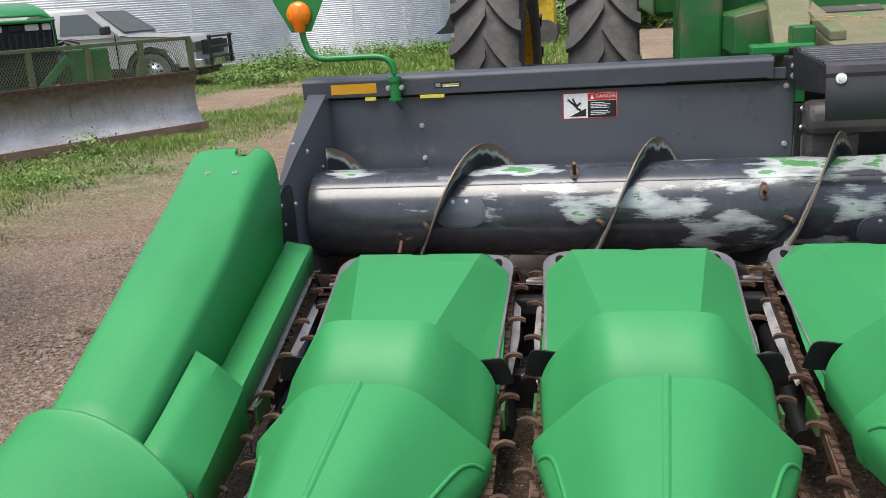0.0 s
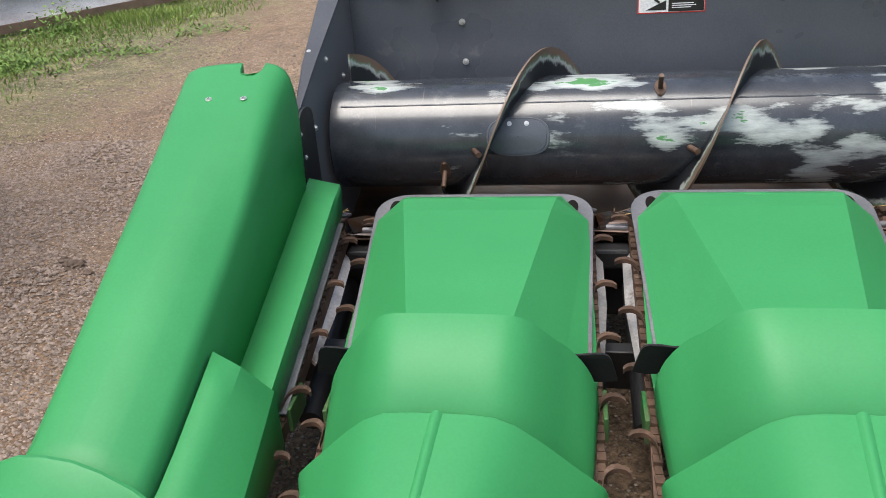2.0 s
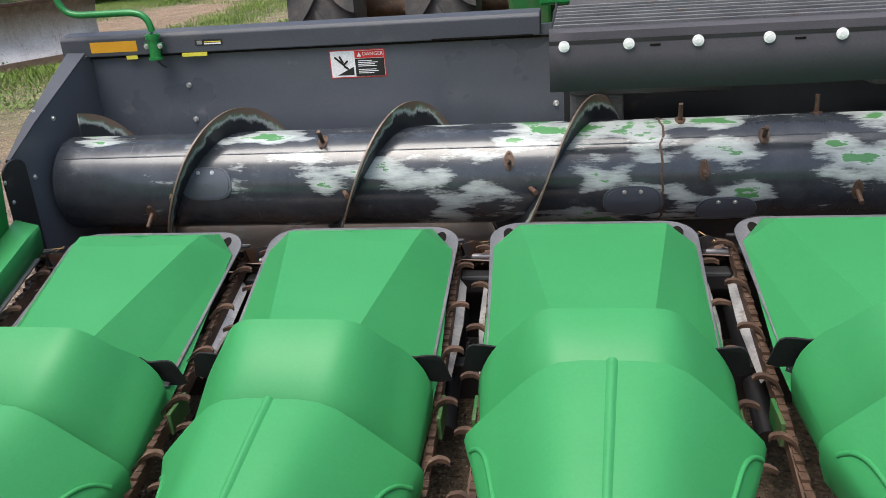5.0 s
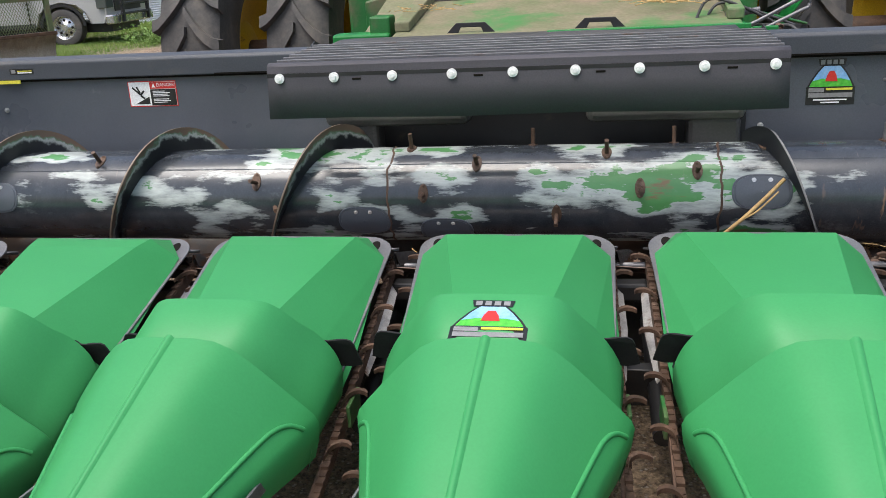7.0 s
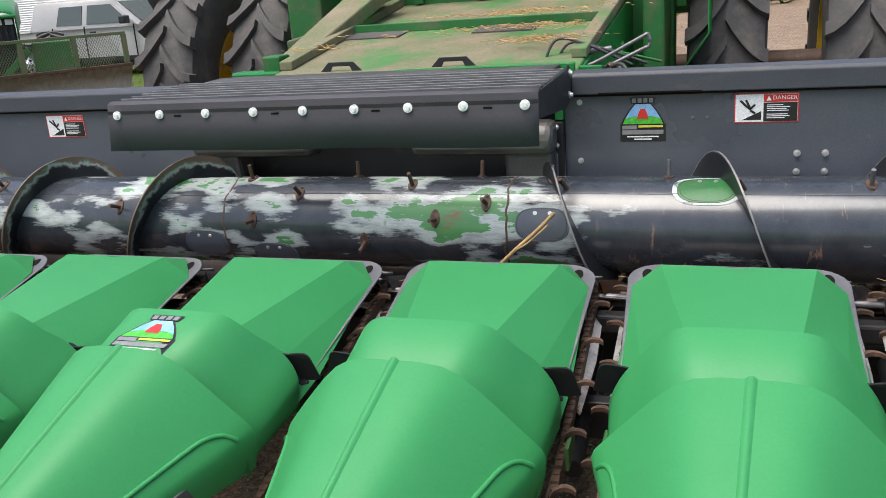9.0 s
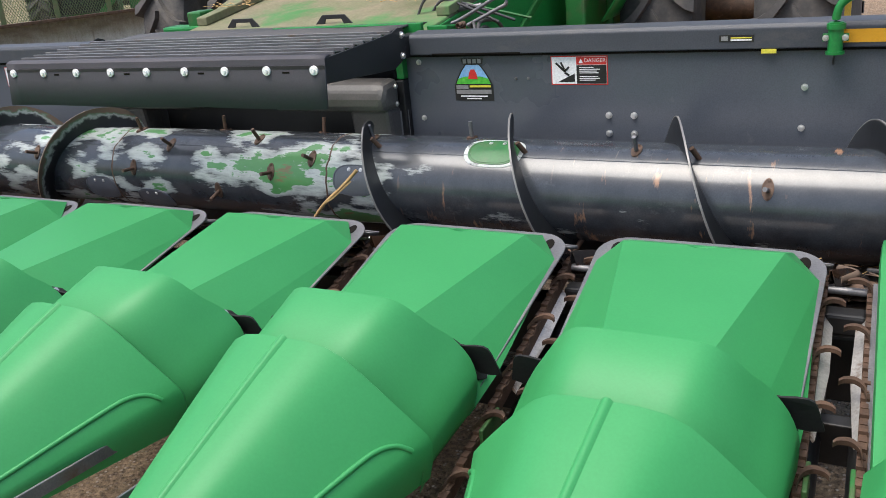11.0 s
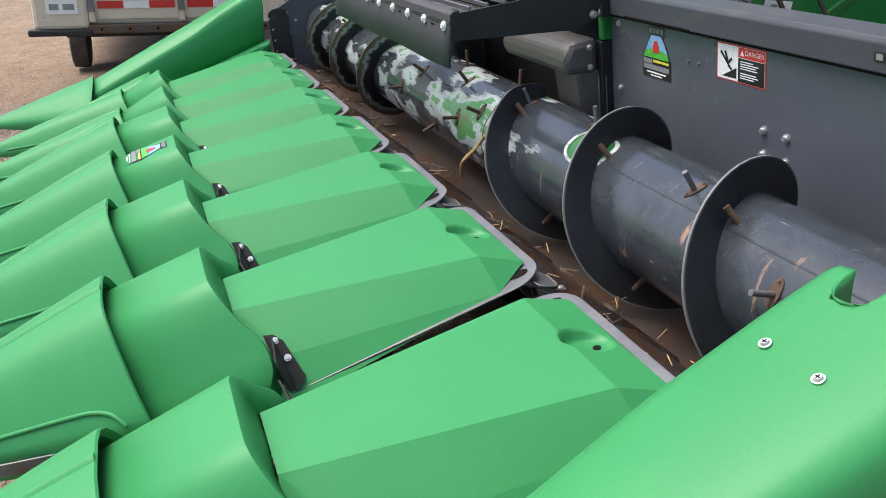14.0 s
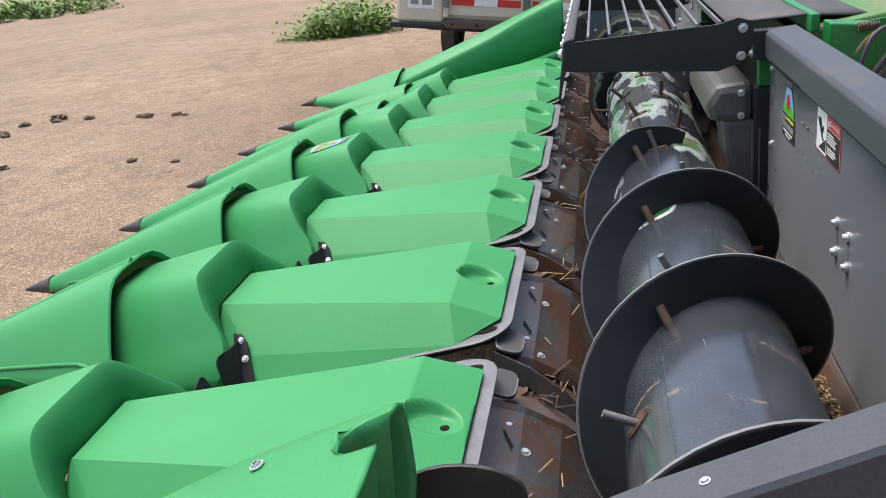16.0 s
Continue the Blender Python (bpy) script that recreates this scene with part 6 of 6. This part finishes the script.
# ---- weeds, grass, stones, straw ----
rng = np.random.default_rng(7)


def blades(name, label, places, heights, material, width=0.012, lean=0.5):
    """Grass blades as one mesh: each a bent strip of two faces."""
    verts, faces = [], []
    for (x, y, z), h in zip(places, heights):
        a, w = rng.uniform(0, math.tau), width * rng.uniform(0.6, 1.4)
        dx, dy = math.cos(a) * w, math.sin(a) * w
        l = rng.uniform(0.1, lean) * h
        b = rng.uniform(0, math.tau)
        lx, ly = math.cos(b) * l, math.sin(b) * l
        k = len(verts)
        verts += [(x - dx, y - dy, z - 0.01), (x + dx, y + dy, z - 0.01), (x + lx * 0.4 + dx * 0.8, y + ly * 0.4 + dy * 0.8, z + h * 0.6), (x + lx * 0.4 - dx * 0.8, y + ly * 0.4 - dy * 0.8, z + h * 0.6), (x + lx, y + ly, z + h)]
        faces += [(k, k + 1, k + 2, k + 3), (k + 3, k + 2, k + 4)]
    me = bpy.data.meshes.new(name)
    me.from_pydata(verts, [], faces)
    return tagged(mesh_part(name, me, material, None), label, "grass", kind="stuff")


def grassy(x, y):
    """How thick the grass stands at a place: a green strip between the yard and the bins, thin tongues at its rim."""
    a = radians(1.8)
    px, py = (x + 1.59) / 1.13, (y + 3.08) / 1.13
    x, y = px * math.cos(a) + py * math.sin(a) - 1.68, py * math.cos(a) - px * math.sin(a) - 3.02
    edge = -5.22 + 0.05 * (y - 2) + 0.9 * noise.noise((y * 0.45, 1.7, 0.0)) + 0.35 * noise.noise((y * 1.6, 4.0, 0.0))
    d = edge - x
    near_cut = y - (1.15 + 0.8 * noise.noise((x * 0.6, 7.0, 0.0)))
    patch = noise.noise((x * 0.38, y * 0.38, 2.0)) + 0.4 * noise.noise((x * 1.1, y * 1.1, 5.0))
    track = min(math.hypot(x - a, y - b) for a, b in ((-7.7, 10.6), (-7.3, 12.2), (-6.8, 14.0))) - 0.85 + 0.5 * patch
    return min(min(d, near_cut) * 0.9 + patch * 1.3, track * 1.5)


pts, hts = [], []
while len(pts) < 190000:
    x, y = rng.uniform(-17, -3.5), 1.2 + 23 * rng.random() ** 1.5
    g = grassy(x, y)
    if g > 0.15 and rng.random() < min(1.0, g * 0.9):
        pts.append((x, y, ground_height(x, y)))
        hts.append(rng.uniform(0.015, 0.045) * (1.0 + 2.6 * max(0.0, noise.noise((x * 0.9, y * 0.9, 9.0)))) * (1 + 0.04 * y))
blades("grass", "patchy green grass and weeds beside the gravel", pts, hts, GRASS, 0.0045, 1.3)
pts, hts = [], []
while len(pts) < 16000:
    x, y = rng.uniform(-9.5, -1.0), rng.uniform(9.5, 34)
    g = noise.noise((x * 0.35, y * 0.35, 12.0)) + 0.25 + 0.02 * (y - 9)
    if g > 0.1 and not (x > -3.2 and y < 13) and not (x < -5.6 and y < 15.2):
        pts.append((x, y, ground_height(x, y)))
        hts.append(rng.uniform(0.05, 0.18))
blades("grass", "thin green grass beyond the combine", pts, hts, GRASS, 0.022)

def build_bush(name, label, cx, cy, rx, ry, h, count, leaf=0.05):
    """A weed thicket: thin stems with many small pointed leaves."""
    bush = thing(name, label, "bush", "weeds and bushes", at=(cx, cy, ground_height(cx, cy)))
    verts, faces = [], []
    stems = bmesh.new()
    n_stem = max(6, int(count / 90))
    tips = []
    for _ in range(n_stem):
        a, r = rng.uniform(0, math.tau), rng.random() ** 0.5
        bx, by = r * rx * math.cos(a), r * ry * math.sin(a)
        hh = h * (0.55 + 0.45 * rng.random()) * (1 - 0.45 * r)
        top = Vector((bx * 1.25 + rng.normal(0, 0.06), by * 1.25 + rng.normal(0, 0.06), hh))
        add_rod(stems, (bx, by, -0.05), top, 0.010, 5, 0.003)
        tips.append((Vector((bx, by, 0)), top))
    for _ in range(count):
        p, q = tips[rng.integers(0, n_stem)]
        t = rng.random() ** 0.6
        c = p.lerp(q, t) + Vector(rng.normal(0, 1, 3)) * (0.10 + 0.05 * h)
        c.z = max(c.z, 0.02)
        a, tilt, s = rng.uniform(0, math.tau), rng.uniform(-0.9, 0.6), leaf * rng.uniform(0.6, 1.5)
        d = Vector((math.cos(a) * math.cos(tilt), math.sin(a) * math.cos(tilt), math.sin(tilt)))
        e = Vector((-math.sin(a), math.cos(a), rng.uniform(-0.4, 0.4))) * s * 0.45
        k = len(verts)
        verts += [c - d * s, c + e, c + d * s, c - e]
        faces.append((k, k + 1, k + 2, k + 3))
    tagged(part("stems", stems, LEAF, bush, "thin green stems"), kind="stuff")
    me = bpy.data.meshes.new("leaves")
    me.from_pydata([tuple(v) for v in verts], [], faces)
    tagged(mesh_part("leaves", me, LEAF, bush, "small pointed leaves"), kind="stuff")
    return bush


def further(x, y):
    """A place in the far yard, moved out and round a little from the start of the walk."""
    a, px, py = radians(1.8), (x + 1.68) * 1.10, (y + 3.02) * 1.10
    return px * math.cos(a) - py * math.sin(a) - 1.59, px * math.sin(a) + py * math.cos(a) - 3.08


for spec in ((-8.6, 15.0, 0.8, 0.6, 0.42, 1900, 0.036), (-9.0, 18.4, 1.2, 0.8, 0.62, 2600, 0.042), (-8.0, 20.6, 1.5, 1.0, 0.60, 2800, 0.042), (-6.2, 22.0, 1.6, 1.2, 0.55, 2600, 0.045),
             (-8.6, 27.8, 1.5, 1.3, 1.7, 5200, 0.06), (-2.6, 30.0, 2.2, 1.8, 1.5, 4200, 0.08), (-1.2, 33.0, 4.0, 2.5, 2.6, 4200, 0.16), (4.5, 36.0, 5.0, 3.0, 3.0, 4200, 0.18), 
             (-7.0, 5.9, 0.25, 0.3, 0.22, 520, 0.024), (-7.6, 4.6, 0.3, 0.4, 0.20, 640, 0.024), (-6.4, 4.6, 0.5, 0.5, 0.10, 900, 0.020), (-6.7, 4.3, 0.5, 0.30, 0.07, 1100, 0.017), (-6.0, 4.9, 0.45, 0.30, 0.05, 700, 0.016), (-5.5, 5.6, 0.4, 0.25, 0.04, 300, 0.020)):
    build_bush("weed_bush", "dense green weed bush with pointed leaves", *further(*spec[:2]), *spec[2:])
for spec in ((-11.2, -4.0, 0.55, 0.62, 0.60, 5200, 0.040), (-11.0, -4.6, 0.35, 0.35, 0.20, 900, 0.035), (-25.5, -19.0, 2.2, 2.6, 0.7, 3600, 0.09)):
    build_bush("weed_bush", "bright green weed clump at the yard edge", *spec)


def build_shed():
    """A low pole shed past the trailer, guessed from a dark area: posts, boards painted dark for deep shade and one
    pale tin sheet.
    """
    shed = thing("pole_shed", "guessed dark brown pole shed with a pale tin sheet", "shed", at=(-10.4, 2.9, ground_height(-10.4, 2.9)))
    for k in range(16):
        y = -1.9 + k * 0.25
        part("board", box((-1.60, y, -0.02), (-1.57, y + 0.242, 2.5)), SHADED_BOARD, shed)
    for y in (-1.9, -0.45, 0.9, 2.1):
        part("post", box((-0.07, y - 0.07, -0.05), (0.07, y + 0.07, 2.5)), RUST, shed, "rough brown post", bevel=0.01)
    part("side_wall", box((-1.60, -2.0, 0.0), (0.0, -1.96, 2.5)), SHADED_BOARD, shed, "dark boarded side")
    part("roof", prism([(-1.8, -2.2, 2.45), (0.5, -2.2, 2.75), (0.5, -2.2, 2.79), (-1.8, -2.2, 2.49)], (0, 4.6, 0)), TIN, shed, "grey tin roof")
    part("tin_sheet", box((-0.05, -0.30, 0.25), (-0.03, 0.75, 2.2)), TIN, shed, "pale tin sheet")


build_shed()

# far tree line, beyond the yard on all sides
def build_tree(cx, cy, h):
    tree = thing("tree", "broad green tree at the edge of the farmyard", "tree", "far trees", at=(cx, cy, 0))
    bm = rod((0, 0, -0.2), (0, 0, h * 0.45), 0.28, 10, 0.16)
    for k in range(6):
        a = k * 1.05 + rng.uniform(-0.3, 0.3)
        add_rod(bm, (0, 0, h * (0.22 + 0.03 * k)), (math.cos(a) * h * 0.28, math.sin(a) * h * 0.28, h * (0.50 + 0.06 * k)), 0.10, 6, 0.03)
    part("trunk", bm, SOIL, tree, "brown trunk and limbs")
    verts, faces = [], []
    blobs = [(Vector((rng.normal(0, h * 0.17), rng.normal(0, h * 0.17), h * rng.uniform(0.38, 0.95))), h * rng.uniform(0.10, 0.19)) for _ in range(16)]
    for _ in range(2600):
        c, r = blobs[rng.integers(0, 16)]
        v = Vector(rng.normal(0, 1, 3)).normalized() * r * rng.uniform(0.5, 1.15)
        p = c + v
        d, e = Vector(rng.normal(0, 1, 3)).normalized() * 0.20, Vector(rng.normal(0, 1, 3)).normalized() * 0.14
        k = len(verts)
        verts += [p - d, p + e, p + d, p - e]
        faces.append((k, k + 1, k + 2, k + 3))
    me = bpy.data.meshes.new("crown")
    me.from_pydata([tuple(v) for v in verts], [], faces)
    tagged(mesh_part("crown", me, LEAF, tree, "loose leafy crown"), kind="stuff")


for cx, cy, h in ((-30, 48, 10), (-20, 52, 11), (-9, 50, 9), (2, 54, 12), (13, 50, 10), (24, 46, 11), (-46, 20, 11), (-48, 6, 10), (-45, -8, 12), (-40, -22, 10)):
    build_tree(cx, cy, h)

# loose stones on the gravel
verts, faces = [], []
for _ in range(75000):
    if rng.random() < 0.72:
        x, y = rng.uniform(-5.8, -3.1), rng.uniform(-2.5, 2.6)
    elif rng.random() < 0.5:
        x, y = rng.uniform(-7.5, -3.2), rng.uniform(2.0, 6.0)
    else:
        x, y = rng.uniform(-11, 2), rng.uniform(-8.5, -2.2)
    s = rng.uniform(0.0035, 0.0105) * (1.0 if y > -2.2 or x < -3.0 and y > -2.5 else 0.6) * (1.6 if rng.random() < 0.06 else 1.0)
    z = ground_height(x, y) + s * 0.25
    k = len(verts)
    a = rng.uniform(0, math.tau)
    ring = [(x + s * rng.uniform(0.8, 1.5) * math.cos(a + j * math.tau / 5), y + s * rng.uniform(0.7, 1.2) * math.sin(a + j * math.tau / 5), z) for j in range(5)]
    verts += ring + [(x, y, z + s * rng.uniform(0.5, 0.9)), (x, y, z - s)]
    faces += [(k + j, k + (j + 1) % 5, k + 5) for j in range(5)] + [(k + (j + 1) % 5, k + j, k + 6) for j in range(5)]
me = bpy.data.meshes.new("loose_stones")
me.from_pydata(verts, [], faces)
tagged(mesh_part("loose_stones", me, PEBBLE, None), "loose pale gravel stones on the yard", "gravel", kind="stuff")

# dark clods of soil
for x, y, s in ((-4.25, 0.74, 0.045), (-4.33, 0.80, 0.028), (-4.15, 0.68, 0.024), (-4.98, -6.07, 0.060), (-5.20, -5.79, 0.085), (-5.05, -5.72, 0.050), (-5.10, -5.35, 0.052), (-4.94, -4.56, 0.055), (-4.98, -4.68, 0.040), (-4.91, -4.22, 0.050), (-4.86, -4.10, 0.034),
                (-2.98, -3.72, 0.040), (-2.86, -3.26, 0.036), (-3.00, -4.97, 0.050), (-4.51, -6.02, 0.065), (-4.42, -5.92, 0.045)):
    bm = bmesh.new()
    bmesh.ops.create_icosphere(bm, subdivisions=3, radius=s)
    for v in bm.verts:
        v.co *= 1 + 0.7 * noise.noise(v.co * 55 + Vector((x, y, 0))) + 0.35 * noise.noise(v.co * 140 + Vector((x, y, 0)))
        v.co.z *= 0.55
    ob = tagged(part("soil_clod", bm, SOIL, None), "dark clod of soil lying on the gravel", "soil clod", "soil clods")
    ob.location = (x, y, ground_height(x, y) + s * 0.2)


def straws(name, label, spots, material, size, thin=0.0016):
    """Loose stalks as one mesh, each a thin three-sided bar."""
    bm = bmesh.new()
    for x, y, z, n, sx, sy in spots:
        for _ in range(n):
            p = Vector((x + rng.normal(0, sx), y + rng.normal(0, sy), z + rng.uniform(0.0, 0.02)))
            a, l = rng.uniform(0, math.tau), size * rng.uniform(0.4, 1.6)
            d = Vector((math.cos(a), math.sin(a), rng.uniform(-0.15, 0.25))) * l
            add_rod(bm, p - d, p + d, thin * rng.uniform(0.6, 1.6), 4)
    return tagged(part(name, bm, material, None), label, "straw", kind="stuff")


row = [((i - 3.5) * PITCH, 0.09, 0.515 + 0.013 * (i - 3.5), 26, 0.07, 0.05) for i in range(8)]
straws("husk_litter", "brown husk litter in the auger trough", row + [(x, 0.24, 0.425, 12, 0.3, 0.03) for x in np.linspace(-2.5, 2.5, 9)], STRAW_RED, 0.024, 0.0024)
straws("straw_litter", "pale straw bits lying in the trough", [(x, 0.10, 0.55 + 0.017 * x, 4, 0.25, 0.05) for x in np.linspace(-2.6, 2.6, 10)] + [(-2.3, 0.70, 0.42, 60, 0.40, 0.03), (1.2, 0.70, 0.42, 90, 0.4, 0.03)], STRAW, 0.026, 0.0013)
foot = ((0.66, 0.395), (0.70, 0.420), (0.74, 0.455), (0.765, 0.490))
straws("chaff_heap", "heap of short chaff along the back panel's foot", [(x, y, z, 42, 0.06, 0.014) for x in np.linspace(1.2, 2.78, 20) for y, z in foot], STRAW, 0.008, 0.0016)
straws("chaff_heap", "darker husk bits in the chaff along the back panel", [(x, y, z, 34, 0.06, 0.014) for x in np.linspace(1.2, 2.78, 20) for y, z in foot], STRAW_RED, 0.011, 0.0020)
straws("straw_heap", "dry straw scattered on the feeder house", [(0.45, 1.75, 1.44, 150, 0.22, 0.12), (0.62, 1.35, 1.325, 110, 0.12, 0.08), (-0.55, 1.35, 1.33, 26, 0.08, 0.10), (0.1, 1.5, 1.37, 24, 0.35, 0.15), (0.30, 2.3, 1.61, 40, 0.3, 0.15), (0.55, 1.55, 1.375, 120, 0.18, 0.10)], STRAW, 0.030, 0.0013)

# a stalk lying across the auger, a machine's arm far off
stalk = thing("corn_stalk", "dry split corn stalk lying across the auger", "corn stalk", at=(0.78, 0.17, 0.66))
part("stalk", pipe(smooth_line([(-0.11, 0.02, -0.09), (-0.02, 0.0, 0.0), (0.06, 0.03, 0.07), (0.12, 0.05, 0.13)], 5), 0.007, 7), STRAW, stalk, smooth=60)
part("split_end", pipe(smooth_line([(-0.02, -0.002, 0.0), (0.03, 0.0, 0.03), (0.10, 0.03, 0.09)], 4), 0.003, 5), STRAW, stalk, smooth=60)
stalk = thing("corn_stalk", "thick dry corn stalk lying in the trough", "corn stalk", at=(2.66, 0.10, 0.580))
part("stalk", pipe(smooth_line([(-0.02, -0.10, 0.03), (0.02, 0.0, 0.012), (-0.03, 0.10, -0.015)], 6), 0.013, 9), SOIL, stalk, smooth=60)

# a small loader far behind the combine's wheels
loader = thing("skid_loader", "small yellow loader with a black bucket in the weeds", "loader", at=(-4.4, 27.2, ground_height(-4.4, 27.2)))
part("body", prism([(-0.7, -0.6, 0.45), (0.9, -0.6, 0.45), (0.9, -0.6, 1.5), (0.2, -0.6, 1.9), (-0.5, -0.6, 1.5)], (0, 1.2, 0)), YELLOW, loader, bevel=0.05)
part("arm", prism([(-2.45, -0.75, 0.75), (-2.40, -0.75, 0.95), (-0.4, -0.75, 1.75), (0.6, -0.75, 1.75), (0.6, -0.75, 1.55), (-0.3, -0.75, 1.52)], (0, 0.12, 0)), YELLOW, loader, "yellow lift arm", bevel=0.02)
part("bucket", prism([(-3.0, -0.9, 0.55), (-2.4, -0.9, 0.55), (-2.25, -0.9, 0.95), (-2.45, -0.9, 1.15), (-2.65, -0.9, 0.80)], (0, 1.7, 0)), BLACK, loader, "black steel bucket", bevel=0.02)
for x in (-0.4, 0.6):
    for y in (-0.75, 0.55):
        part("tyre", rod((x, y, 0.40), (x, y + 0.25, 0.40), 0.40, 24), TYRE, loader, smooth=40)
